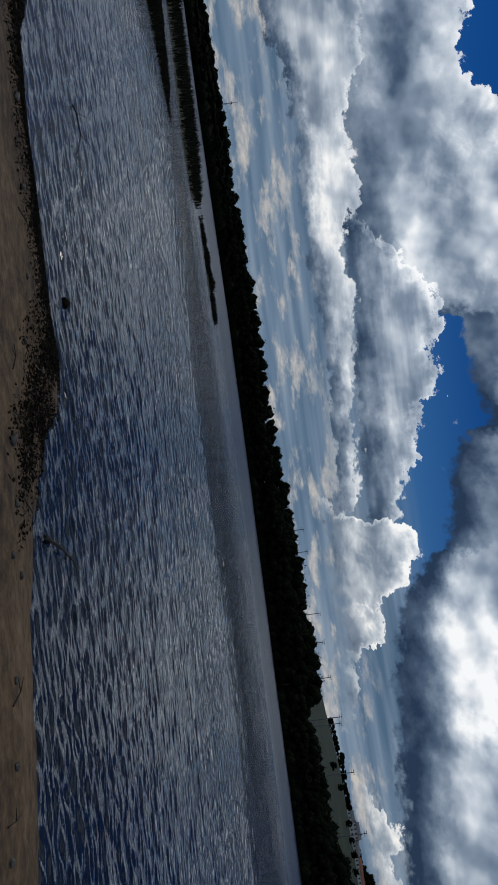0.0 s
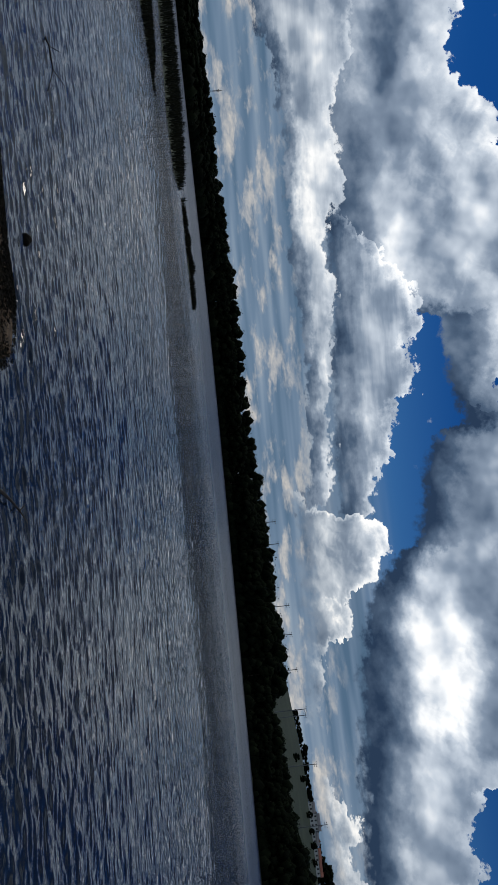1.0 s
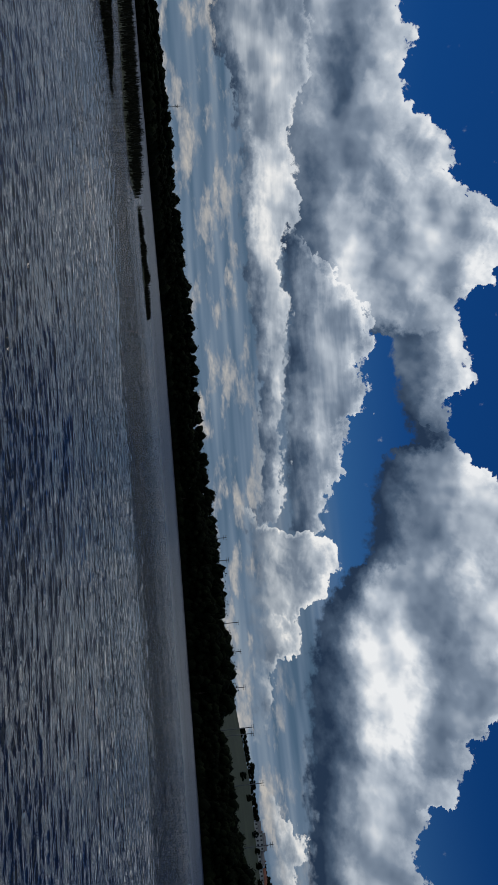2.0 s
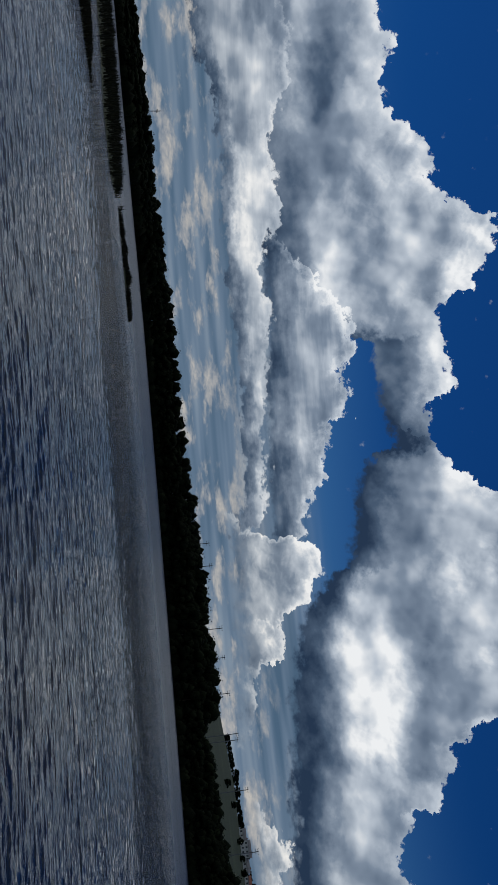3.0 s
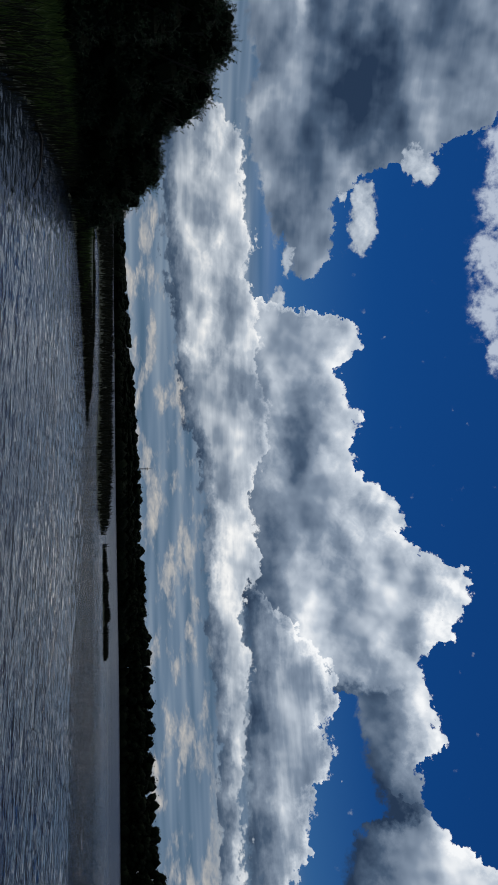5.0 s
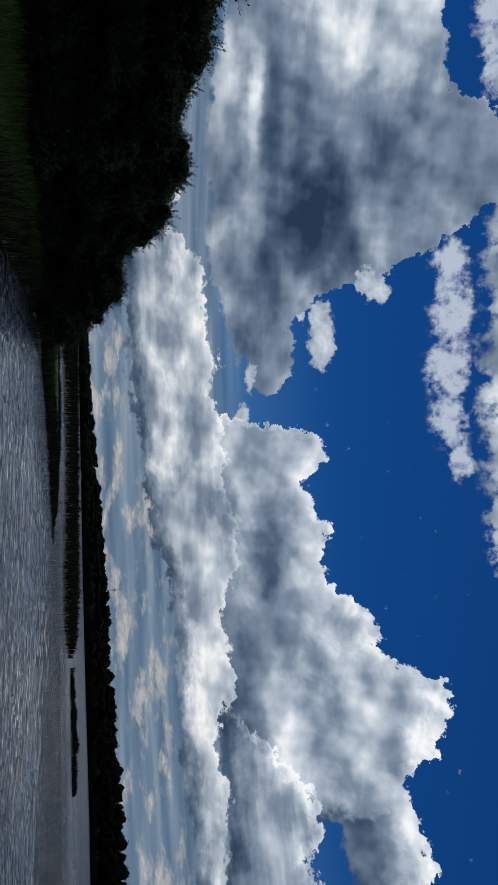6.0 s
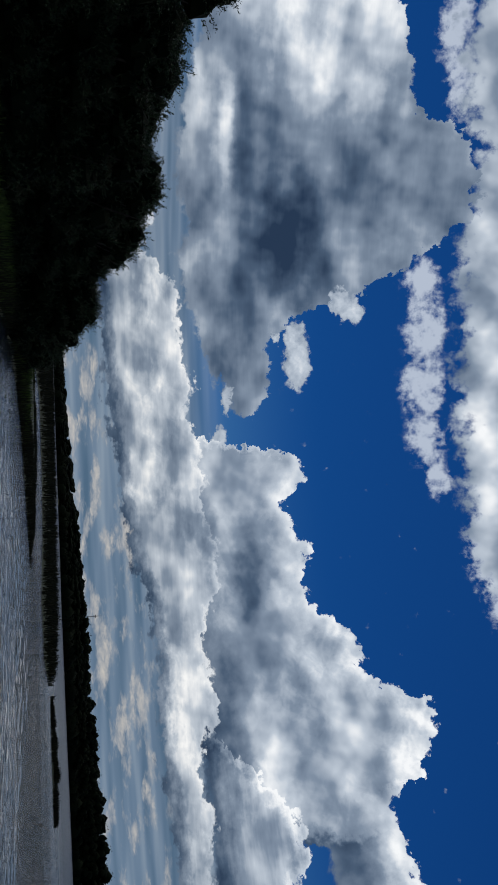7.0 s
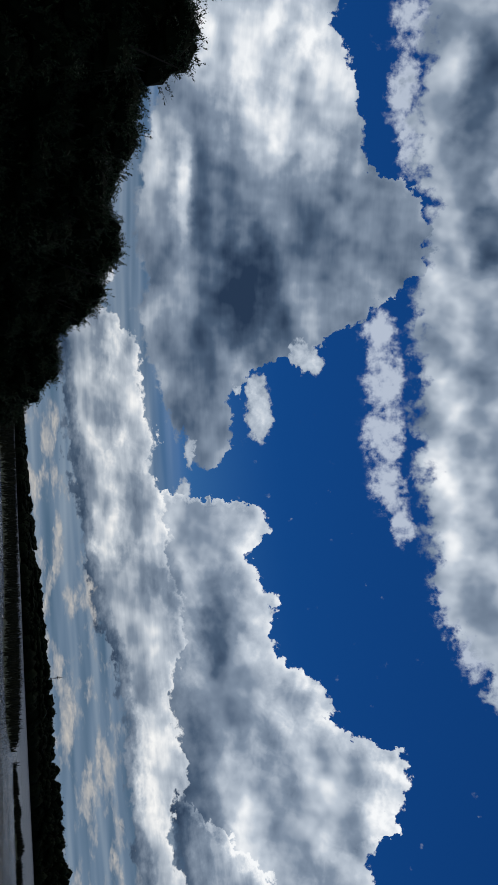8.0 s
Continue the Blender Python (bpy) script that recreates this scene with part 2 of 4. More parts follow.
    wide = n.vec("MULTIPLY_ADD", curl, (0.8, 0.5, 0.0), n.vec("MULTIPLY_ADD", warp, (5.0, 1.8, 0.0), p0))
    baz, bel, _ = n.node("ShaderNodeSeparateXYZ", {0: bent}).outputs

    def tone(lit, warm):
        cloud = n.colours(lit, CLOUD_STOPS)
        return n.mix(n.ramp(el, 4.0, 14.0, warm, 0.0), cloud, (1.0, 0.955, 0.89, 1), "MULTIPLY")

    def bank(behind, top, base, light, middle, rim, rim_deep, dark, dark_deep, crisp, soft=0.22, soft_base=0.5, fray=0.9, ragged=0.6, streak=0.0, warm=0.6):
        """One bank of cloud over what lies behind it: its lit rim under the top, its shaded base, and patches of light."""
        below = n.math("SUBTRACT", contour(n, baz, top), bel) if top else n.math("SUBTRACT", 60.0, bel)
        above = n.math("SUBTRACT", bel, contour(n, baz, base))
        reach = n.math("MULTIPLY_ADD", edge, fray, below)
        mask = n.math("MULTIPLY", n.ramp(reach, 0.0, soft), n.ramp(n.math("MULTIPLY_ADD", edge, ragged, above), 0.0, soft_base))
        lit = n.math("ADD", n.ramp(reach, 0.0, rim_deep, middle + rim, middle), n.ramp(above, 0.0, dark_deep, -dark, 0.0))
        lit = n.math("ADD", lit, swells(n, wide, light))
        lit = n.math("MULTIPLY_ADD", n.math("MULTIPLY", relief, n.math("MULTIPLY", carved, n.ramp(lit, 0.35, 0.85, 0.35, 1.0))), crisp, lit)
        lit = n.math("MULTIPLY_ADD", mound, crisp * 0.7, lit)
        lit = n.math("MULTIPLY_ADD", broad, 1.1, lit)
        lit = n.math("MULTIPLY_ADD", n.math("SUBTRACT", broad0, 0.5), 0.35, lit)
        if streak:
            lit = n.math("MULTIPLY_ADD", streaks, streak, lit)
        return n.mix(mask, behind, tone(lit, warm))

    # layers low over the land: flat-based streets of small clouds in haze
    s = n.vec("MULTIPLY", p0, (0.19, 0.62, 1.0))
    street = n.noise(n.vec("MULTIPLY_ADD", curl, (0.06, 0.16, 0.0), s), 1.25, 6.0, 0.58)
    band = n.math("MULTIPLY", n.ramp(el, -2.0, 0.5, 0.6, 1.0), n.ramp(el, 8.0, 12.0, 1.0, 0.0))
    strata = n.noise(n.vec("MULTIPLY", p0, (0.035, 0.62, 1.0)), 1.5, 2.0)
    slate = n.mix(n.math("MULTIPLY", band, 0.9), blue, n.colours(strata, [(0.34, (0.075, 0.128, 0.195)), (0.50, (0.14, 0.20, 0.28)), (0.68, (0.26, 0.32, 0.39))]))
    low = n.math("MULTIPLY", n.ramp(street, 0.48, 0.60), n.ramp(el, 8.0, 4.0, 0.0, 0.85))
    full = n.mix(low, slate, n.colours(n.math("MULTIPLY_ADD", relief, 0.9, street), [(0.40, (0.20, 0.24, 0.29)), (0.56, (0.34, 0.36, 0.39)), (0.78, (0.66, 0.61, 0.54))]))
    # the rest of the sky, away from the banks: scattered cumulus
    away = n.ramp(n.math("ABSOLUTE", n.math("ADD", az, 8.0)), 62.0, 85.0)
    stray = n.math("MULTIPLY", n.ramp(n.noise(n.vec("MULTIPLY", p0, (0.05, 0.09, 1.0)), 1.0, 3.0), 0.45, 0.70), away)
    stray = n.ramp(n.math("MULTIPLY_ADD", edge, 0.3, stray), 0.25, 0.45)
    full = n.mix(stray, full, tone(n.math("MULTIPLY_ADD", broad, 1.2, n.math("MULTIPLY_ADD", relief, 0.8, 0.6)), 0.6))
    # thin veil under the high band
    thin = swells(n, bent, THIN_VEIL, True)
    veil = n.math("MULTIPLY", n.ramp(n.math("MULTIPLY_ADD", thin, 0.35, wisp), 0.55, 0.85, 0.0, 0.75), n.ramp(thin, 0.0, 0.5))
    full = n.mix(veil, full, (0.60, 0.67, 0.77, 1))
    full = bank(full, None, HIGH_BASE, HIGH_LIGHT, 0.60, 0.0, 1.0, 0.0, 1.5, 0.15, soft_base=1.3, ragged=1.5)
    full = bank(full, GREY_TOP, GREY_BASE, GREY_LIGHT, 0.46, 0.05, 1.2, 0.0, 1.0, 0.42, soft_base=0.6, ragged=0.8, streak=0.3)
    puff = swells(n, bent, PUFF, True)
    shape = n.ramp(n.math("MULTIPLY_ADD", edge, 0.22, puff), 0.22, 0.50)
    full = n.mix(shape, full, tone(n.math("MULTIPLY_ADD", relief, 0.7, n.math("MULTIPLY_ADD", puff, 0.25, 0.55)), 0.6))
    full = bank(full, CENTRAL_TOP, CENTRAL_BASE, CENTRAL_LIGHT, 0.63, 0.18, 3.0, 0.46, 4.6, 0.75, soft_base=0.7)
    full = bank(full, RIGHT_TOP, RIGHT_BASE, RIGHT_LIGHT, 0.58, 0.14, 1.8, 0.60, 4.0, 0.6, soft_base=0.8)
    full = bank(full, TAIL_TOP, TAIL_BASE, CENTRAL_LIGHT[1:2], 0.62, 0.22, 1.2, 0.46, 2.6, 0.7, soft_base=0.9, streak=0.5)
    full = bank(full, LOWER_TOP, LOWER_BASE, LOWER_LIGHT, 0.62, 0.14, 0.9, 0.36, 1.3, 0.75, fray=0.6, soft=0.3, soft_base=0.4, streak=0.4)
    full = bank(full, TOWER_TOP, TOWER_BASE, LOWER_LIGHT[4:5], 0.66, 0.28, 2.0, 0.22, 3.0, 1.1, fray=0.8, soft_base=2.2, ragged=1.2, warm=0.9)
    out = n.tree.nodes.new("ShaderNodeOutputWorld")
    n.put(out.inputs[0], n.add("ShaderNodeBackground", {"Color": full, "Strength": 1.0}))


build_sky()

# ---------------------------------------------------------------- materials
def material(name):
    mat = bpy.data.materials.new(name)
    mat.use_nodes = True
    n = Nodes(mat.node_tree)
    out = n.node("ShaderNodeOutputMaterial")
    bsdf = n.node("ShaderNodeBsdfPrincipled")
    n.put(out.inputs[0], bsdf.outputs[0])
    return mat, n, bsdf


def rough_material(name, stops, scale, rough=0.85, bump=0.3, depth=0.02, spread=0.0, specular=0.3):
    """A dull natural surface: colour from noise at two sizes, fine relief; spread varies it from piece to piece."""
    mat, n, bsdf = material(name)
    pos = n.add("ShaderNodeNewGeometry")
    big, fine = n.noise(pos, scale * 0.13, 3.0), n.noise(pos, scale, 8.0, 0.65)
    v = n.math("ADD", n.math("MULTIPLY", big, 0.5), n.math("MULTIPLY", fine, 0.5))
    if spread:
        v = n.math("MULTIPLY_ADD", n.math("SUBTRACT", n.node("ShaderNodeObjectInfo").outputs["Random"], 0.5), spread, v)
        v = n.math("MULTIPLY_ADD", n.math("SUBTRACT", n.node("ShaderNodeNewGeometry").outputs["Random Per Island"], 0.5), spread, v)
    n.put(bsdf.inputs["Base Color"], n.colours(v, stops))
    n.put(bsdf.inputs["Roughness"], rough)
    n.put(bsdf.inputs["Specular IOR Level"], specular)
    n.put(bsdf.inputs["Normal"], n.add("ShaderNodeBump", {"Strength": bump, "Distance": depth, "Height": fine}))
    return mat


def leaf_material(name, dark, light, gloss=0.5):
    mat, n, bsdf = material(name)
    r = n.node("ShaderNodeNewGeometry").outputs["Random Per Island"]
    pos = n.add("ShaderNodeNewGeometry")
    v = n.math("ADD", n.math("MULTIPLY", r, 0.6), n.math("MULTIPLY", n.noise(pos, 0.6, 3.0), 0.4))
    n.put(bsdf.inputs["Base Color"], n.colours(v, [(0.2, dark), (0.8, light)]))
    n.put(bsdf.inputs["Roughness"], gloss)
    n.put(bsdf.inputs["Specular IOR Level"], 0.10 if gloss < 0.8 else 0.03)
    return mat


def water_material():
    mat, n, bsdf = material("lake_water")
    pos = n.add("ShaderNodeNewGeometry")
    patch = n.ramp(n.noise(n.vec("MULTIPLY", pos, (0.03, 0.09, 1.0)), 1.0, 4.0), 0.40, 0.62, 0.45, 1.0)
    turned = n.node("ShaderNodeVectorRotate", {0: pos, 3: radians(24)}).outputs[0]
    small = n.noise(n.vec("MULTIPLY", turned, (3.4, 8.5, 1.0)), 1.0, 4.0, 0.55)
    wide = n.noise(n.vec("MULTIPLY", turned, (0.7, 2.4, 1.0)), 1.0, 3.0, 0.5)
    height = n.math("MULTIPLY_ADD", wide, 2.6, small)
    off = n.node("ShaderNodeVectorMath", {0: n.vec("SUBTRACT", pos, (1.2, 2.2, 0.0))})
    off.operation = "LENGTH"
    patch = n.math("MULTIPLY", patch, n.ramp(off.outputs["Value"], 7.0, 35.0, 0.25, 1.0))
    n.put(bsdf.inputs["Base Color"], (0.012, 0.016, 0.022, 1))
    n.put(bsdf.inputs["Roughness"], n.ramp(off.outputs["Value"], 18.0, 110.0, 0.03, 0.36))
    n.put(bsdf.inputs["IOR"], 1.333)
    n.put(bsdf.inputs["Normal"], n.add("ShaderNodeBump", {"Strength": patch, "Distance": n.ramp(off.outputs["Value"], 30.0, 120.0, 0.15, 0.05), "Height": height}))
    return mat


def ground_material():
    """Wet sand by the water, turf and dry grass behind it."""
    mat, n, bsdf = material("shore_ground")
    pos = n.add("ShaderNodeNewGeometry")
    fine, big = n.noise(pos, 9.0, 9.0, 0.7), n.noise(pos, 0.7, 4.0)
    sand = n.colours(n.math("ADD", n.math("MULTIPLY", fine, 0.6), n.math("MULTIPLY", big, 0.4)),
                     [(0.38, (0.022, 0.013, 0.006)), (0.46, (0.075, 0.046, 0.021)), (0.54, (0.135, 0.086, 0.040)), (0.68, (0.24, 0.165, 0.09))])
    turf = n.colours(n.math("ADD", n.math("MULTIPLY", fine, 0.5), n.math("MULTIPLY", n.noise(pos, 0.03, 4.0), 0.5)),
                     [(0.3, (0.012, 0.018, 0.006)), (0.55, (0.028, 0.040, 0.014)), (0.75, (0.07, 0.08, 0.036))])
    sep = n.node("ShaderNodeSeparateXYZ", {0: pos})
    far = n.math("MAXIMUM", n.ramp(sep.outputs[1], 9.5, 13.0), n.ramp(sep.outputs[0], -3.0, -6.5))
    n.put(bsdf.inputs["Base Color"], n.mix(far, sand, turf))
    n.put(bsdf.inputs["Roughness"], 0.8)
    n.put(bsdf.inputs["Specular IOR Level"], 0.25)
    n.put(bsdf.inputs["Normal"], n.add("ShaderNodeBump", {"Strength": 0.7, "Distance": 0.03, "Height": fine}))
    return mat


GROUND = ground_material()
WATER = water_material()
BARK = rough_material("bark", [(0.3, (0.020, 0.016, 0.012)), (0.7, (0.07, 0.055, 0.04))], 14.0, 0.9, 0.6)
# far below a leaf's own colour: backlit shade is put into the base colour
SHADED_LEAF = leaf_material("shaded_leaf", (0.003, 0.005, 0.0025), (0.008, 0.012, 0.005), 0.9)
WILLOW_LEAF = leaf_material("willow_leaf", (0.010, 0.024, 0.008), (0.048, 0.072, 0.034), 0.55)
GRASS = leaf_material("grass_blade", (0.018, 0.036, 0.007), (0.10, 0.14, 0.03), 0.7)
REED = leaf_material("reed_blade", (0.006, 0.007, 0.003), (0.028, 0.026, 0.012), 0.7)
DEAD_WOOD = rough_material("dead_wood", [(0.3, (0.015, 0.012, 0.010)), (0.7, (0.05, 0.04, 0.03))], 30.0, 0.85, 0.5)
STONE = rough_material("wet_stone", [(0.3, (0.02, 0.018, 0.016)), (0.7, (0.09, 0.08, 0.065))], 20.0, 0.6, 0.4, spread=0.3)
DEBRIS = rough_material("wet_debris", [(0.3, (0.006, 0.005, 0.003)), (0.7, (0.03, 0.023, 0.013))], 30.0, 0.8, 0.4, spread=0.4, specular=0.1)
STEEL = rough_material("galvanised_steel", [(0.3, (0.08, 0.085, 0.09)), (0.7, (0.16, 0.165, 0.17))], 5.0, 0.55, 0.1)
PLASTER = rough_material("pale_plaster", [(0.3, (0.42, 0.41, 0.39)), (0.7, (0.60, 0.59, 0.56))], 1.5, 0.9, 0.2)
TILE = rough_material("red_roof_tile", [(0.3, (0.12, 0.045, 0.03)), (0.7, (0.22, 0.085, 0.055))], 3.0, 0.85, 0.4)
SLATE_ROOF = rough_material("grey_roof", [(0.3, (0.08, 0.08, 0.085)), (0.7, (0.15, 0.15, 0.155))], 3.0, 0.7, 0.3)
PANE = rough_material("dark_window_glass", [(0.3, (0.01, 0.012, 0.015)), (0.7, (0.025, 0.03, 0.035))], 1.0, 0.08, 0.0, specular=0.6)


# ---------------------------------------------------------------- building helpers
def mesh_of(name, verts, faces, mat, smooth=False):
    mesh = bpy.data.meshes.new(name)
    mesh.from_pydata([tuple(map(float, v)) for v in verts], [], [tuple(map(int, f)) for f in faces])
    mesh.materials.append(mat)
    if smooth:
        mesh.polygons.foreach_set("use_smooth", [True] * len(mesh.polygons))
    mesh.update()
    return mesh


def bm_mesh(name, bm, mat, smooth=False):
    mesh = bpy.data.meshes.new(name)
    bm.to_mesh(mesh)
    bm.free()
    mesh.materials.append(mat)
    if smooth:
        mesh.polygons.foreach_set("use_smooth", [True] * len(mesh.polygons))
    return mesh


def quad_mesh(name, quads, mat, extra=None):
    """A mesh of loose four-sided leaves from an array of (count, 4, 3), joined to the vertices and triangles of extra."""
    verts, loops, sizes = quads.reshape(-1, 3), np.arange(len(quads) * 4), np.full(len(quads), 4)
    if extra:
        loops = np.concatenate([loops, extra[1].ravel() + len(verts)])
        verts, sizes = np.concatenate([verts, extra[0]]), np.concatenate([sizes, np.full(len(extra[1]), 3)])
    mesh = bpy.data.meshes.new(name)
    mesh.vertices.add(len(verts))
    mesh.vertices.foreach_set("co", verts.ravel())
    mesh.loops.add(len(loops))
    mesh.loops.foreach_set("vertex_index", loops)
    mesh.polygons.add(len(sizes))
    mesh.polygons.foreach_set("loop_start", np.concatenate([[0], np.cumsum(sizes)[:-1]]))
    mesh.update(calc_edges=True)
    mesh.materials.append(mat)
    return mesh


def unit(a):
    return a / (np.linalg.norm(a, axis=-1, keepdims=True) + 1e-9)


def part(name, mesh, parent, label=""):
    ob = new(name, mesh)
    ob.parent = parent
    return tagged(ob, label)


def tube(points, radii, sides=6):
    """Vertices and faces of a tapered tube along points."""
    verts, faces = [], []
    pts = [Vector(p) for p in points]
    for i, p in enumerate(pts):
        d = (pts[min(i + 1, len(pts) - 1)] - pts[max(i - 1, 0)]).normalized()
        side = d.cross(Vector((0.31, 0.95, 0.1))).normalized()
        up = side.cross(d)
        for k in range(sides):
            a = 2 * math.pi * k / sides
            verts.append(p + (side * math.cos(a) + up * math.sin(a)) * radii[i])
    for i in range(len(pts) - 1):
        for k in range(sides):
            a, b = i * sides + k, i * sides + (k + 1) % sides
            faces.append((a, b, b + sides, a + sides))
    faces.append(tuple(range(sides))[::-1])
    faces.append(tuple(range((len(pts) - 1) * sides, len(pts) * sides)))
    return verts, faces


def join(pieces):
    verts, faces = [], []
    for v, f in pieces:
        o = len(verts)
        verts += list(v)
        faces += [tuple(i + o for i in q) for q in f]
    return verts, faces


# ---------------------------------------------------------------- lake, shore and land
LAKE = [(-2.6, 7.9), (-1.5, 7.5), (-0.6, 7.3), (0.4, 7.1), (0.85, 6.75), (1.0, 6.2), (1.5, 5.5), (2.0, 5.1), (2.9, 4.5), (3.4, 4.2), (6.0, 2.6), (12.0, -1.0),
        (40.0, -14.0), (120.0, -30.0), (230.0, 20.0), (215.0, 120.0), (180.0, 185.0), (150.0, 232.0), (115.0, 290.0), (60.0, 320.0), (10.0, 310.0),
        (-22.0, 240.0), (-45.0, 198.0), (-90.0, 188.0), (-160.0, 192.0), (-165.0, 120.0), (-60.0, 92.0), (-22.0, 76.0), (-9.0, 70.0), (-6.4, 62.0),
        (-6.6, 53.0), (-10.0, 50.8), (-15.0, 55.5), (-20.0, 57.5), (-26.0, 56.0), (-24.0, 48.0), (-18.5, 40.0), (-15.6, 40.4), (-12.5, 39.6), (-7.6, 36.8),
        (-9.8, 34.0), (-11.4, 31.0), (-11.9, 27.8), (-11.4, 24.5), (-9.5, 20.2), (-7.9, 17.1), (-5.6, 12.6), (-4.0, 9.6)]
ISLANDS = [((-2.0, 66.8), (4.6, 1.15), 0.12)]


def shore_distance(x, y):
    """Metres from the lake's edge: land above 0, water below."""
    best = np.full(x.shape, 1e9)
    inside = np.zeros(x.shape, bool)
    for (ax, ay), (bx, by) in zip(LAKE, LAKE[1:] + LAKE[:1]):
        dx, dy = bx - ax, by - ay
        t = np.clip(((x - ax) * dx + (y - ay) * dy) / (dx * dx + dy * dy), 0, 1)
        best = np.minimum(best, np.hypot(x - ax - t * dx, y - ay - t * dy))
        cross = (ay > y) != (by > y)
        inside ^= cross & (x < dx * (y - ay) / (dy if dy else 1e-9) + ax)
    s = np.where(inside, -best, best)
    for (cx, cy), (rx, ry), turn in ISLANDS:
        u, v = (x - cx) * math.cos(turn) + (y - cy) * math.sin(turn), (y - cy) * math.cos(turn) - (x - cx) * math.sin(turn)
        s = np.maximum(s, (1 - np.hypot(u / rx, v / ry)) * min(rx, ry))
    return s


def land_height(x, y):
    s = shore_distance(x, y)
    wob = 0.03 * np.sin(x * 3.1 + 1.7 * np.sin(y * 2.3)) + 0.02 * np.sin(y * 5.3 + x * 2.2) + 0.05 * np.sin(x * 0.9 + y * 0.7)
    s = s + wob * 1.2
    low = np.where(s > 0, 0.16 * (1 - np.exp(-s / 0.9)) + 0.035 * np.minimum(s, 10), np.maximum(s * 0.22, -1.2))
    low += np.where(s > 0.1, 0.25 * wob * np.minimum(s, 1.0), 0)
    r, az = np.hypot(x, y), np.degrees(np.arctan2(x, y))
    hill = np.interp(r, [250, 450, 700, 1100, 5000], [0, 15, 37, 46, 42]) * np.interp(az, [16, 28, 34, 60, 90, 120], [0, 0.8, 1, 1.05, 0.8, 0])
    hill += np.interp(r, [340, 900, 5000], [0, 5, 8])
    return low + hill * np.clip((s - 12) / 90, 0, 1)


def polar_sheet(name, centre, radii, angles, height, mat, close=False):
    a, r = np.meshgrid(np.radians(angles), radii)
    x, y = centre[0] + r * np.sin(a), centre[1] + r * np.cos(a)
    z = height(x, y)
    verts = np.stack([x, y, z], -1).reshape(-1, 3)
    nr, na = a.shape
    i = np.arange(nr * na).reshape(nr, na)
    if close:
        i = np.concatenate([i, i[:, :1]], 1)
    faces = np.stack([i[:-1, :-1], i[:-1, 1:], i[1:, 1:], i[1:, :-1]], -1).reshape(-1, 4)[:, ::-1]
    mesh = bpy.data.meshes.new(name)
    mesh.vertices.add(len(verts))
    mesh.vertices.foreach_set("co", verts.ravel())
    mesh.loops.add(faces.size)
    mesh.loops.foreach_set("vertex_index", faces.ravel())
    mesh.polygons.add(len(faces))
    mesh.polygons.foreach_set("loop_start", np.arange(0, faces.size, 4))
    mesh.polygons.foreach_set("use_smooth", np.ones(len(faces), bool))
    mesh.update(calc_edges=True)
    mesh.materials.append(mat)
    return new(name, mesh)


def waves(x, y):
    """Wind ripples that run in towards the sandy shore, dying out with distance where the fine relief takes over."""
    rng = np.random.RandomState(5)
    r = np.hypot(x - 1, y - 2)
    z = np.zeros_like(x)
    for k in range(28):
        length = 0.075 * 1.066 ** k
        turn = radians(21 + rng.normal(0, 20))
        ph = rng.uniform(0, 6.28)
        kx, ky = math.sin(turn), math.cos(turn)
        w = 2 * math.pi / length
        bend = 0.6 * np.sin(x * rng.uniform(0.2, 0.6) + ph) + 0.6 * np.sin(y * rng.uniform(0.2, 0.6) + 2 * ph)
        gust = 0.5 + 0.5 * np.sin(x * rng.uniform(0.15, 0.5) + y * rng.uniform(0.1, 0.4) + ph)
        amp = 0.0084 * length ** 0.8 * np.clip(1.6 - r * 0.012 / length, 0, 1) * np.interp(r, [22, 55], [1, 0])
        z += amp * gust * np.sin(w * (kx * x + ky * y) + bend * 1.5 + ph)
    return z


ground = polar_sheet("ground", (0.5, 4.0), np.concatenate([[0.002, 0.1, 0.2], np.geomspace(0.3, 4600, 300)]), np.arange(0, 360, 0.72), land_height, GROUND, close=True)
tagged(ground, "wet brown sand and dark turf round the lake", "ground", kind="structure")
water = polar_sheet("water", (1.2, 2.2), np.concatenate([np.geomspace(1.8, 25, 900), np.geomspace(25.3, 60, 120), np.geomspace(62, 420, 40)]), np.concatenate([np.arange(-64, 64, 0.3), np.arange(64, 150, 2.0)]), waves, WATER)
tagged(water, "dark rippled lake water under a cloudy sky", "water", kind="structure")


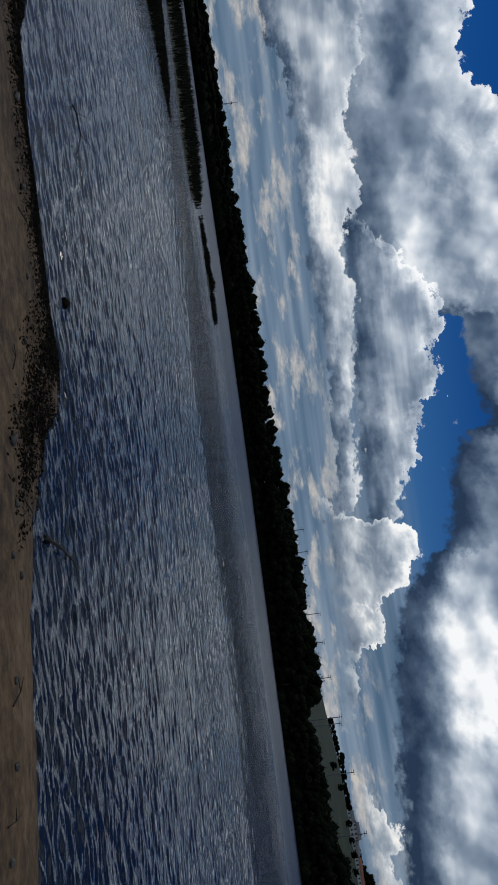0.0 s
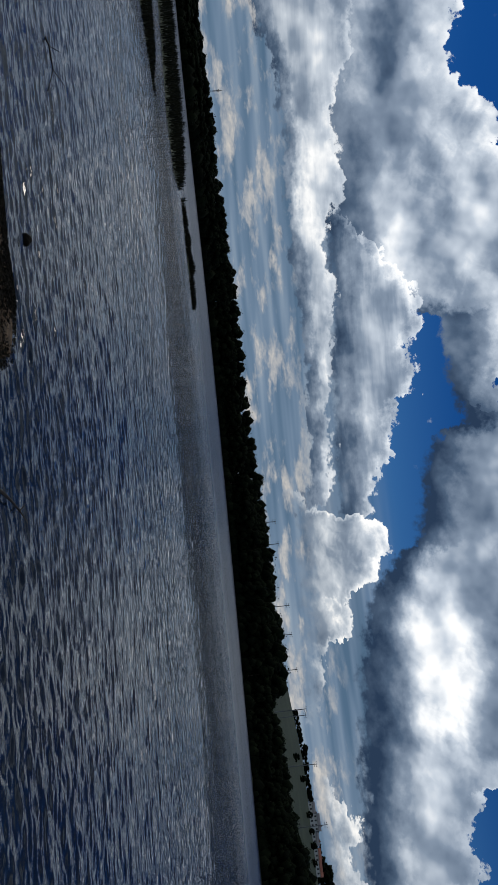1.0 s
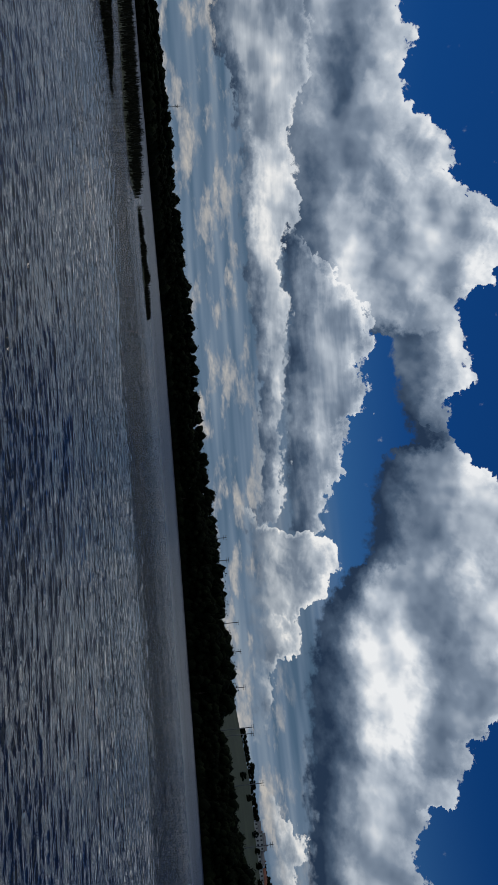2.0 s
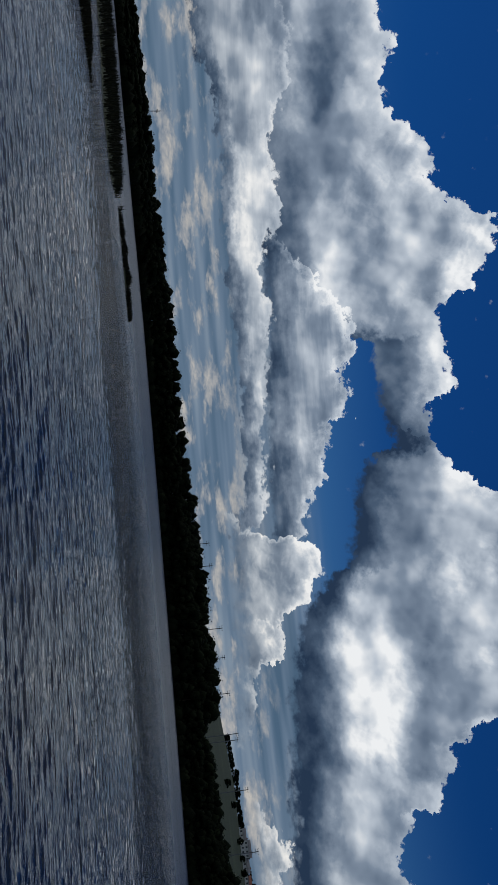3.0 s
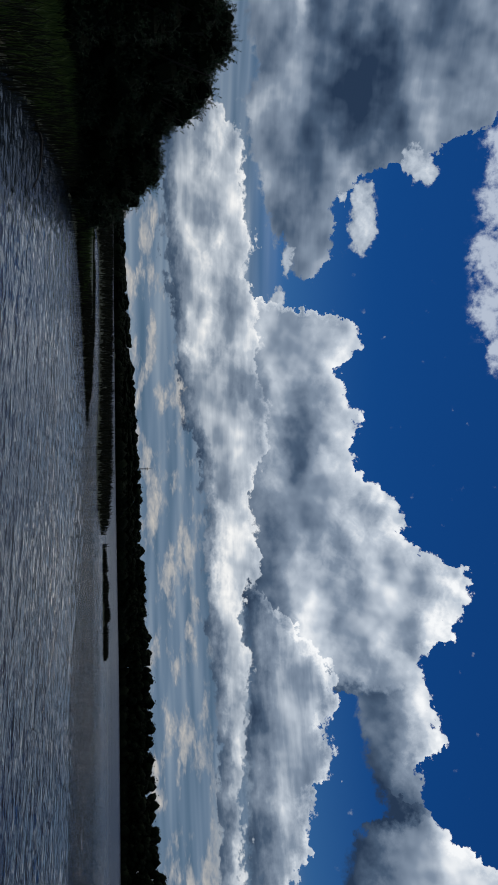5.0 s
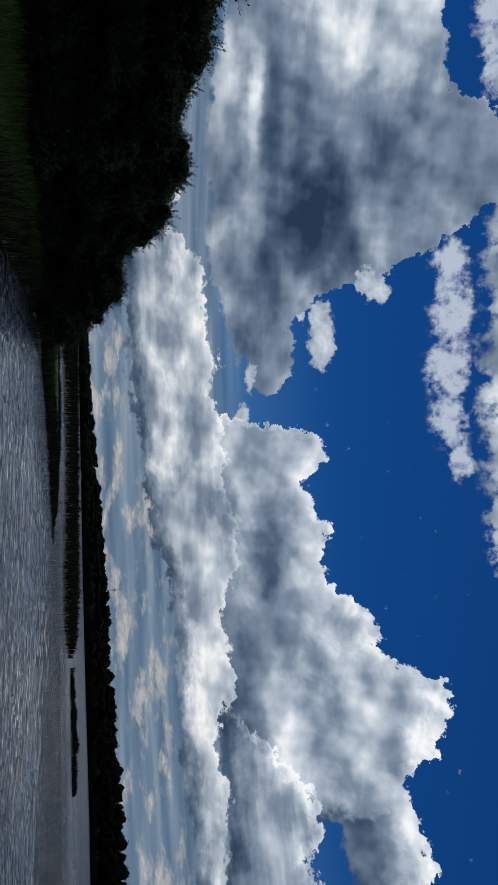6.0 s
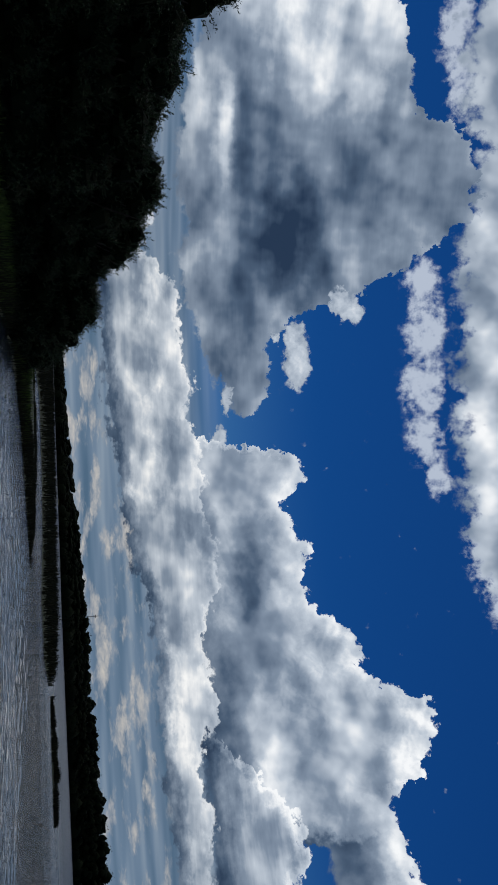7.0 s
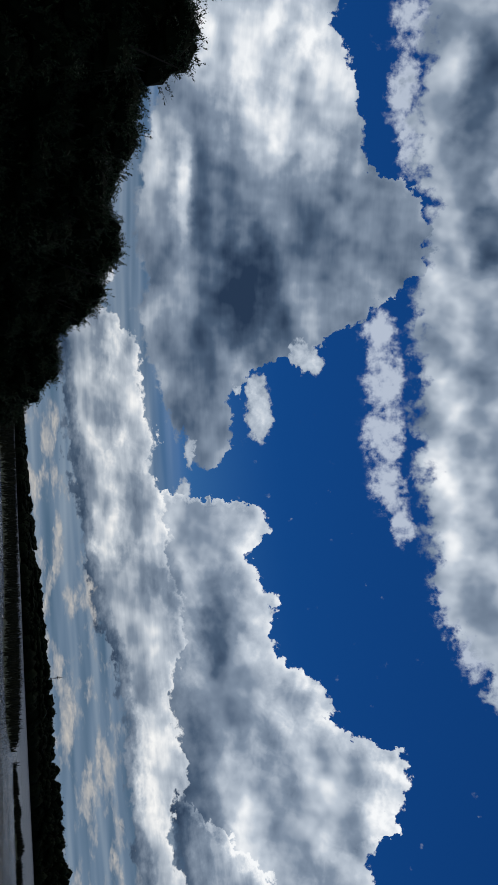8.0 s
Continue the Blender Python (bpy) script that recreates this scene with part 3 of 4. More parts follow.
# ---------------------------------------------------------------- far woods
def crown_mesh(name, rng, leaves, size, lumps, mat, tall=1.0):
    """A crown about 1 high and 0.8 wide: dense inner foliage and a shell of loose leaf sprays with gaps."""
    centres = []
    for k in range(lumps):
        a, h = rng.uniform(0, 6.28), rng.uniform(0.03, 0.86)
        w = 0.40 * (1 - (abs(h - 0.35) / 0.68) ** 2)
        centres.append((w * rng.uniform(0.15, 1) * math.cos(a), w * rng.uniform(0.15, 1) * math.sin(a), h, rng.uniform(0.10, 0.19)))
    bm = bmesh.new()
    for cx, cy, cz, cr in centres:
        made = bmesh.ops.create_icosphere(bm, subdivisions=1, radius=cr * 0.82, matrix=Matrix.Translation((cx, cy, cz)))
        for v in made["verts"]:
            v.co += Vector(rng.normal(0, cr * 0.14, 3))
    bm.verts.index_update()
    inner = np.array([v.co[:] for v in bm.verts]), np.array([[v.index for v in f.verts] for f in bm.faces])
    bm.free()
    c = np.array(centres)[rng.randint(len(centres), size=leaves)]
    mid = c[:, :3] + unit(rng.normal(0, 1, (leaves, 3))) * c[:, 3:] * rng.uniform(0.65, 1.06, (leaves, 1))
    u, w = unit(rng.normal(0, 1, (leaves, 3))) * size, unit(rng.normal(0, 1, (leaves, 3))) * size * 0.6
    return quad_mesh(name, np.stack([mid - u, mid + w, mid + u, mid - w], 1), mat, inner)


rng = np.random.RandomState(11)
# crowns drawn as silhouettes, with their shaded side painted in by the near-black leaf
FAR_CROWNS = [crown_mesh("crown", rng, 1300, 0.024, 30, SHADED_LEAF) for k in range(7)]
FAR_TRUNKS = [mesh_of("trunk", *tube([(0, 0, -0.05), (0.01, 0, 0.2), (0.0, 0.01, 0.55)], [0.022, 0.017, 0.007]), BARK) for k in range(2)]
# the woods' skyline: azimuth and elevation of the tree tops seen from the sandy shore
SKYLINE = [(-60, 0.9), (-30, 0.45), (-25.6, 0.62), (-20.7, 0.95), (-16, 1.22), (-11, 1.55), (-5.3, 1.65), (-0.4, 1.95), (2.3, 2.1), (10, 2.15), (15.2, 2.6), (20, 3.05), (25, 2.85),
           (28, 3.05), (30, 2.3), (34, 2.2), (36.5, 2.55), (38.5, 2.85), (42, 3.2), (60, 2.8)]


def shore_range(az):
    """Distance of the far shore in that direction."""
    d = np.linspace(120, 420, 600)
    s = shore_distance(d * math.sin(radians(az)), d * math.cos(radians(az)))
    water_at = np.where(s < 0)[0]
    return d[water_at[-1]] if len(water_at) else 190.0


def far_tree(x, y, height, width, k, label):
    tree = new("tree")
    part("trunk", FAR_TRUNKS[k % 2], tree)
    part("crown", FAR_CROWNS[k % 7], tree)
    tree.matrix_world = Matrix.LocRotScale((x, y, float(land_height(np.array(x), np.array(y))) - 0.1), Euler((0, 0, k * 1.7)), (width, width, height))
    return tagged(tree, label, "tree", "far woods")


az = -34.0
k = 0
while az < 47:
    base = shore_range(az)
    for row in range(3):
        a = az + rng.uniform(-0.25, 0.25)
        d = base + 3 + row * 8 + rng.uniform(0, 4)
        x, y = d * math.sin(radians(a)), d * math.cos(radians(a))
        top = d * math.tan(radians(np.interp(a, *zip(*SKYLINE)))) + 1.6 - 0.6
        h = top * rng.uniform(0.90, 1.06) * (1.0 if row else 0.75)
        h -= float(land_height(np.array(x), np.array(y)))
        far_tree(x, y, max(h, 2.0), max(h * 0.85, 6.8) * rng.uniform(0.9, 1.3), k, "dark leafy tree in the woods across the lake")
        k += 1
    az += 0.92 * rng.uniform(0.8, 1.2)

# undergrowth: one dense belt of shrubs along the far waterline
bm = bmesh.new()
bmesh.ops.create_icosphere(bm, subdivisions=1, radius=1.0)
bm.verts.index_update()
ball, ball_faces = np.array([v.co[:] for v in bm.verts]), np.array([[v.index for v in f.verts] for f in bm.faces])
bm.free()
verts, faces, leaf = [], [], []
for k, a in enumerate(np.arange(-40, 50, 0.16)):
    d = shore_range(a) + rng.uniform(0.5, 7.0)
    c = np.array((d * math.sin(radians(a)), d * math.cos(radians(a)), 0.5))
    r = rng.uniform(1.1, 2.4) * (0.75 if a < -15 else 1.1)
    faces.append(ball_faces + len(verts) * len(ball))
    verts.append(c + ball * (r, r, r * 1.25) * rng.uniform(0.75, 1.2, (len(ball), 1)))
    m = c + unit(rng.normal(0, 1, (60, 3))) * (r, r, r * 1.25) * rng.uniform(0.85, 1.25, (60, 1))
    u, w = unit(rng.normal(0, 1, (60, 3))) * 0.32, unit(rng.normal(0, 1, (60, 3))) * 0.2
    leaf.append(np.stack([m - u, m + w, m + u, m - w], 1))
# same near-black leaf: the belt's shade is in its colour
belt = new("undergrowth", quad_mesh("undergrowth", np.concatenate(leaf), SHADED_LEAF, (np.concatenate(verts), np.concatenate(faces))))
tagged(belt, "dark shrubs along the far waterline", "shrubs", kind="stuff")


def scatter(name, rng, spots, mat, tall, width, lean=0.25, label="", category="grass"):
    """Blades of grass or reed, two triangles and a tip each, as one mesh."""
    verts, faces = [], []
    for x, y, z in spots:
        h = tall * rng.uniform(0.45, 1.15) * (0.7 + 0.6 * noise.noise((x * 0.8, y * 0.8, 3.0)))
        a, b = rng.uniform(0, 6.28), rng.uniform(0, 6.28)
        w = width * rng.uniform(0.6, 1.2)
        dx, dy = math.cos(a) * w, math.sin(a) * w
        l = h * lean * rng.uniform(0, 1)
        mx, my = math.cos(b) * l, math.sin(b) * l
        o = len(verts)
        verts += [(x - dx, y - dy, z - 0.05), (x + dx, y + dy, z - 0.05), (x + mx * 0.4 + dx * 0.7, y + my * 0.4 + dy * 0.7, z + h * 0.6),
                  (x + mx * 0.4 - dx * 0.7, y + my * 0.4 - dy * 0.7, z + h * 0.6), (x + mx * 1.3, y + my * 1.3, z + h)]
        faces += [(o, o + 1, o + 2, o + 3), (o + 3, o + 2, o + 4)]
    return tagged(new(name, mesh_of(name, verts, faces, mat)), label, category, kind="stuff")


def spots_on_land(rng, count, x0, x1, y0, y1, low, high):
    x, y = rng.uniform(x0, x1, count), rng.uniform(y0, y1, count)
    s = shore_distance(x, y)
    keep = (s > low) & (s < high)
    x, y = x[keep], y[keep]
    z = np.maximum(land_height(x, y), -0.05)
    return list(zip(x, y, z))


# ---------------------------------------------------------------- willow bushes on the left bank
def willow(x, y, height, radius, seed, leaves, label):
    rng = np.random.RandomState(seed)
    z0 = float(land_height(np.array(x), np.array(y))) - 0.08
    bush = new("willow_bush")
    bush.location = (x, y, z0)
    stems, tips = [], []
    for k in range(11):
        a = k * 2.4 + rng.uniform(-0.4, 0.4)
        out, top = radius * rng.uniform(0.25, 0.85), height * rng.uniform(0.62, 0.92)
        pts = [(0.25 * math.cos(a), 0.25 * math.sin(a), 0)]
        for s in (0.25, 0.5, 0.75, 1.0):
            pts.append((math.cos(a) * out * s ** 1.2 + rng.normal(0, 0.06), math.sin(a) * out * s ** 1.2 + rng.normal(0, 0.06), top * s))
        stems.append(tube(pts, [0.07, 0.055, 0.04, 0.025, 0.01]))
        tips += pts[2:]
    part("stem", mesh_of("stem", *join(stems), BARK), bush)
    # boughs: swelling masses of foliage, each with long sprays that stand out of it
    boughs = []
    for k in range(120):
        a, h = k * 2.4 + rng.uniform(-0.5, 0.5), rng.uniform(0.03, 0.97)
        br = radius * rng.uniform(0.15, 0.27)
        w = (radius - br * 0.7) * (1 - max(0, (h - 0.30) / 0.74) ** 2) ** 0.5 * rng.uniform(0.55, 1.0)
        boughs.append((w * math.cos(a), w * math.sin(a), min(height * h, height - br), br))
    # inner masses in near-black: the shade inside the bush is put into their colour
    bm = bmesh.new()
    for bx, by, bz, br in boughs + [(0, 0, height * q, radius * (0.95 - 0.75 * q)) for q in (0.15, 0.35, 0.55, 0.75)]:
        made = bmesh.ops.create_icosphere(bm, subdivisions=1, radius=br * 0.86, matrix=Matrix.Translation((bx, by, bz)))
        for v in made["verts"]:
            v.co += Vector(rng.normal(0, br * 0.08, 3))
    part("shaded_inner_foliage", bm_mesh("shaded_inner_foliage", bm, SHADED_LEAF), bush)
    sprays = leaves // 14
    b = np.array(boughs)[rng.randint(len(boughs), size=sprays)]
    d = rng.normal(0, 1, (sprays, 3))
    d[:, 2] = abs(d[:, 2]) * 0.8 + d[:, 2] * 0.4
    d = unit(d)
    start = b[:, :3] + d * b[:, 3:] * rng.uniform(0.6, 0.95, (sprays, 1))
    way = unit(d * 0.9 + np.array((0, 0, 0.5)) + rng.normal(0, 0.3, (sprays, 3)))
    length = rng.uniform(0.10, 0.36, (sprays, 1)) * (0.75 + radius * 0.10)
    step = (np.arange(14)[None, :, None] + rng.uniform(0, 1, (sprays, 14, 1))) / 14
    c = start[:, None] + way[:, None] * length[:, None] * step - np.array((0, 0, 0.06)) * step ** 2
    u = unit(way[:, None] * 0.5 + rng.normal(0, 0.55, (sprays, 14, 3)))
    w = unit(np.cross(u, rng.normal(0, 1, (sprays, 14, 3)))) * rng.uniform(0.007, 0.013, (sprays, 14, 1))
    u = u * rng.uniform(0.035, 0.075, (sprays, 14, 1))
    leaf = np.stack([c, c + u * 0.5 + w, c + u, c + u * 0.5 - w], 2).reshape(-1, 4, 3)
    t0, t1 = start, start + way * length
    side = unit(np.cross(way, rng.normal(0, 1, (sprays, 3)))) * 0.004
    twigs = np.stack([t0 - side, t0 + side, t1 + side * 0.3, t1 - side * 0.3], 1)
    part("foliage", quad_mesh("foliage", leaf, WILLOW_LEAF), bush)
    tagged(part("twig_growth", quad_mesh("twig_growth", twigs, BARK), bush), kind="stuff")
    return tagged(bush, label, "bush", "willows on the bank")


willow(-12.4, 11.2, 5, 2.3, 21, 58000, "tall dark green willow bush with feathery top sprays")
willow(-11, 12, 4.6, 1.5, 20, 50000, "tall dark green willow bush on the grassy bank")
willow(-11.1, 14.1, 3.85, 1.5, 22, 52000, "dark green willow bush on the grassy bank")
willow(-12.2, 16.1, 3.75, 1.7, 27, 48000, "dark green willow bush between taller ones")
willow(-10.7, 16, 3.35, 1.4, 28, 42000, "dark green willow bush leaning towards the water")
willow(-12.5, 19.2, 4, 1.7, 23, 48000, "dark green willow bush behind the reeds")
willow(-12.7, 21.2, 3.8, 1.5, 24, 44000, "rounded dark willow bush behind the reeds")
willow(-13.5, 23.2, 3.4, 1.3, 29, 34000, "dark willow bush behind the reeds")
willow(-12.3, 24.1, 2.65, 1.5, 25, 42000, "low dark willow bush near the inlet")
willow(-12.9, 26.6, 2.1, 1.1, 26, 24000, "low dark willow bush near the inlet")
willow(-13.2, 28.3, 1.5, 0.9, 30, 18000, "small dark willow bush at the end of the row")
willow(-15.6, 16.6, 3.6, 2.3, 31, 24000, "dark green willow bush further back on the bank")
willow(-15.6, 21, 3.5, 2.1, 32, 20000, "dark green willow bush further back on the bank")

rng = np.random.RandomState(31)
scatter("bank_grass", rng, spots_on_land(rng, 60000, -15, -3, 8, 32, 0.1, 4.5), GRASS, 0.45, 0.010, 0.5, "long green grass on the lake bank")
scatter("bank_reeds", rng, spots_on_land(rng, 22000, -16, -4, 10, 34, -0.25, 0.7), REED, 0.75, 0.011, 0.3, "brown and green reeds along the water's edge", "reeds")
scatter("spit_reeds", rng, spots_on_land(rng, 60000, -22, -7, 28, 41, -0.05, 2.2), REED, 0.2, 0.02, 0.35, "dark reeds on the low spit of land", "reeds")
scatter("peninsula_grass", rng, spots_on_land(rng, 60000, -60, -6, 45, 92, 0.0, 16), REED, 0.68, 0.035, 0.4, "dark green grass on the flat peninsula")
scatter("island_reeds", rng, [q for q in spots_on_land(rng, 40000, -7, 3, 64, 69, 0.0, 4) if rng.uniform() < 0.25 + 0.8 * noise.noise((q[0] * 0.9, q[1] * 0.9, 7.0))], REED, 0.42, 0.03, 0.4, "dark reeds on a small flat island", "reeds")


# ---------------------------------------------------------------- far hill: hedge trees, houses, poles
def ground_at(x, y):
    return float(land_height(np.array(float(x)), np.array(float(y))))


rng = np.random.RandomState(41)
for k in range(36):
    a = 30.9 + k * 0.36 + rng.uniform(-0.1, 0.1)
    d = 700 + rng.uniform(0, 25)
    x, y = d * math.sin(radians(a)), d * math.cos(radians(a))
    top = np.interp(a, [30.9, 33.2, 34.5, 37, 39.5, 40.5, 44], [3.1, 3.7, 3.45, 3.6, 3.8, 4.25, 4.15]) + rng.uniform(-0.2, 0.06)
    h = max(d * math.tan(radians(top)) + 1.6 - ground_at(x, y), 4.5)
    far_tree(x, y, h, max(h * 1.2, 9.0), k, "dark hedge tree on the hill behind the lake")

for a, d in [(37.2, 640), (38.2, 650), (39.0, 645), (40.0, 640), (35.0, 610), (33.6, 560)]:
    x, y = d * math.sin(radians(a)), d * math.cos(radians(a))
    far_tree(x, y, rng.uniform(3.5, 5.5), 7.0, int(a), "dark round tree on the hill meadow")


def box(bm, x0, x1, y0, y1, z0, z1):
    bmesh.ops.create_cube(bm, size=1.0, matrix=Matrix.LocRotScale(((x0 + x1) / 2, (y0 + y1) / 2, (z0 + z1) / 2), None, (x1 - x0, y1 - y0, z1 - z0)))


def house(az, d, w, h, roof_mat, label):
    """A gabled house with window rows, its long side to the lake."""
    home = new("house")
    bm = bmesh.new()
    box(bm, -w / 2, w / 2, 0, 8, -2, h)
    part("wall", bm_mesh("wall", bm, PLASTER), home)
    verts = [(-w / 2 - 0.4, -0.5, h), (w / 2 + 0.4, -0.5, h), (w / 2 + 0.4, 8.5, h), (-w / 2 - 0.4, 8.5, h), (-w / 2 - 0.4, 4, h + 2.4), (w / 2 + 0.4, 4, h + 2.4)]
    part("roof", mesh_of("roof", verts, [(0, 1, 5, 4), (2, 3, 4, 5), (0, 4, 3), (1, 2, 5), (3, 2, 1, 0)], roof_mat), home)
    bm = bmesh.new()
    box(bm, w * 0.2, w * 0.2 + 0.9, 3.6, 4.5, h + 1.5, h + 3.2)
    part("chimney", bm_mesh("chimney", bm, TILE), home)
    bm = bmesh.new()
    box(bm, -0.6, 0.6, -0.06, 0.05, -0.75, 0.75)
    glass = bm_mesh("window", bm, PANE)
    for storey in range(int(h // 2.9)):
        for i in range(int(w // 3)):
            win = part("window", glass, home)
            win.location = (-w / 2 + 1.6 + i * 3.0, -0.02, 1.6 + storey * 2.9)
    x, y = d * math.sin(radians(az)), d * math.cos(radians(az))
    home.matrix_world = pose(x, y, ground_at(x, y), 0, 0, -az)
    return tagged(home, label, "house", "houses on the hill")


house(36.9, 690, 10, 3.1, SLATE_ROOF, "low pale plastered house with a grey roof on the hill")
house(37.7, 685, 12, 5.9, SLATE_ROOF, "pale plastered house with a grey roof on the hill")
house(38.6, 690, 11, 3.1, SLATE_ROOF, "low pale plastered house with a grey roof on the hill")
house(39.6, 690, 9, 3.1, TILE, "pale house with a red tiled roof on the hill")
house(40.4, 680, 10, 3.1, TILE, "pale house with a red tiled roof among hill trees")


def utility_pole(az, top, d=430):
    x, y = d * math.sin(radians(az)), d * math.cos(radians(az))
    z = ground_at(x, y)
    h = d * math.tan(radians(top)) + 1.6 - z
    pole = new("utility_pole")
    pole.matrix_world = pose(x, y, z, 0, 0, -az + 25)
    part("shaft", mesh_of("shaft", *tube([(0, 0, -0.5), (0, 0, h * 0.5), (0, 0, h)], [0.28, 0.23, 0.17], 8), STEEL), pole)
    for k, q in enumerate((0.93, 0.985)):
        part("crossarm", mesh_of("crossarm", *tube([(-1.4, 0, h * q), (1.4, 0, h * q)], [0.09, 0.09], 6), STEEL), pole)
    for i in (-1.3, 0, 1.3):
        part("insulator", mesh_of("insulator", *tube([(i, 0, h * 0.985), (i, 0, h * 0.985 + 0.25), (i, 0, h * 0.985 + 0.5)], [0.07, 0.12, 0.06], 8), PLASTER), pole)
    return tagged(pole, "slender grey utility pole rising behind the woods", "utility pole", "power line")


for a, top in [(17.6, 3.09), (19.2, 3.15), (23.6, 3.44), (25.6, 3.43), (28.0, 3.5), (30.65, 3.82), (31.05, 3.75), (34.2, 4.06), (37.9, 4.26)]:
    utility_pole(a, top)


def radio_mast(az, top, d=420):
    x, y = d * math.sin(radians(az)), d * math.cos(radians(az))
    z = ground_at(x, y)
    h = d * math.tan(radians(top)) + 1.6 - z
    mast = new("radio_mast")
    mast.matrix_world = pose(x, y, z, 0, 0, -az)
    part("lattice", mesh_of("lattice", *join([tube([(0.6 * math.cos(a), 0.6 * math.sin(a), -0.5), (0.12 * math.cos(a), 0.12 * math.sin(a), h)], [0.09, 0.06]) for a in (0.3, 2.4, 4.5)]), STEEL), mast)
    for q in (0.86, 0.91):
        part("antenna", mesh_of("antenna", *tube([(-0.75, 0, h * q), (0.75, 0, h * q)], [0.16, 0.16]), STEEL), mast)
    part("spike", mesh_of("spike", *tube([(0, 0, h), (0, 0, h + 1.6)], [0.08, 0.04]), STEEL), mast)
    return tagged(mast, "grey radio mast standing above the far woods", "mast")


radio_mast(-12.35, 2.0)


# ---------------------------------------------------------------- in the water and on the sand
def branch(name, pieces, label, category="branch"):
    """A dead branch: the first run of points is its stem, the others are its twigs."""
    x, y, z = pieces[0][0][0]
    ob = new(name)
    ob.location = (x, y, z)
    for i, (pts, thick) in enumerate(pieces):
        pts = [Vector(p) - Vector((x, y, z)) for p in pts]
        rad = [thick * (1 - 0.7 * k / (len(pts) - 1)) for k in range(len(pts))]
        part("twig" if i else "stem", mesh_of("twig", *tube(pts, rad), DEAD_WOOD), ob)
    return tagged(ob, label, category)


branch("driftwood_stick", [([(1.58, 5.62, 0.02), (1.72, 5.82, 0.05), (1.84, 6.02, 0.045), (1.97, 6.22, 0.03)], 0.016), ([(1.90, 6.12, 0.04), (1.97, 6.10, 0.08), (2.03, 6.12, 0.10)], 0.008),
                           ([(1.95, 6.18, 0.03), (1.92, 6.28, 0.06)], 0.007)], "thin dark stick lying from the sand into the water", "stick")
branch("fallen_twig", [([(-2.55, 10.3, -0.02), (-2.35, 10.2, 0.05), (-2.1, 10.2, 0.06), (-1.85, 10.1, -0.01)], 0.012), ([(-2.35, 10.2, 0.05), (-2.3, 10.3, 0.16)], 0.007),
                       ([(-2.1, 10.2, 0.06), (-2.0, 10.5, 0.12), (-1.9, 10.7, 0.1)], 0.006), ([(-2.2, 10.2, 0.05), (-2.25, 9.9, 0.09)], 0.006)], "dark forked twig lying in the shallow water")
branch("dead_branch", [([(-7.6, 16.2, -0.05), (-7.0, 16.1, 0.12), (-6.4, 16.1, 0.10), (-5.9, 16.0, -0.02)], 0.03), ([(-7.0, 16.1, 0.1), (-6.9, 16.2, 0.4)], 0.012),
                       ([(-6.7, 16.1, 0.1), (-6.5, 16.0, 0.5)], 0.010), ([(-6.5, 16.1, 0.1), (-6.45, 16.3, 0.33)], 0.010), ([(-6.2, 16.05, 0.05), (-6.0, 16.2, 0.28)], 0.009),
                       ([(-7.3, 16.15, 0.05), (-7.4, 16.0, 0.42)], 0.012)], "dark dead branch sticking out of the water")
branch("leaning_stick", [([(-10.4, 34.6, 0.0), (-10.1, 34.9, 0.35), (-9.6, 35.4, 0.62), (-9.1, 36.0, 0.75)], 0.018), ([(-9.9, 35.1, 0.45), (-9.9, 35.0, 0.75)], 0.01)],
       "long bare stick leaning out of the spit", "stick")
branch("leaning_stick", [([(2.1, 36.2, -0.05), (2.25, 36.3, 0.3), (2.5, 36.4, 0.62)], 0.014), ([(2.2, 36.3, 0.2), (2.05, 36.3, 0.36)], 0.008)], "thin bare stick standing out of open water", "stick")
rng = np.random.RandomState(52)
for k in range(18):
    q = k / 17
    x, y = -12.2 + 4.4 * q + rng.normal(0, 0.15), 31.0 + 5.6 * q + rng.normal(0, 0.3)
    h = rng.uniform(0.10, 0.28)
    branch("driftwood_stick", [([(x, y, -0.05), (x + rng.normal(0, 0.05), y, h * 0.5), (x + rng.normal(0, 0.12), y, h)], 0.012), ([(x, y, h * 0.4), (x + rng.normal(0, 0.12), y, h * 0.7)], 0.006)],
           "short dead stick standing at the edge of the spit", "stick")


def lump(name, x, y, z, size, squash, mat, rng, label, category):
    bm = bmesh.new()
    bmesh.ops.create_icosphere(bm, subdivisions=3, radius=1.0)
    off = Vector(rng.uniform(-50, 50, 3))
    for v in bm.verts:
        v.co *= 1 + 0.35 * noise.noise(v.co * 1.3 + off) + 0.14 * noise.noise(v.co * 4 + off)
        v.co = Vector((v.co.x * size * rng.uniform(0.98, 1.02), v.co.y * size * 0.8, v.co.z * size * squash))
    ob = new(name, bm_mesh(name, bm, mat, True))
    ob.matrix_world = pose(x, y, z, 0, 0, rng.uniform(0, 360))
    return tagged(ob, label, category)


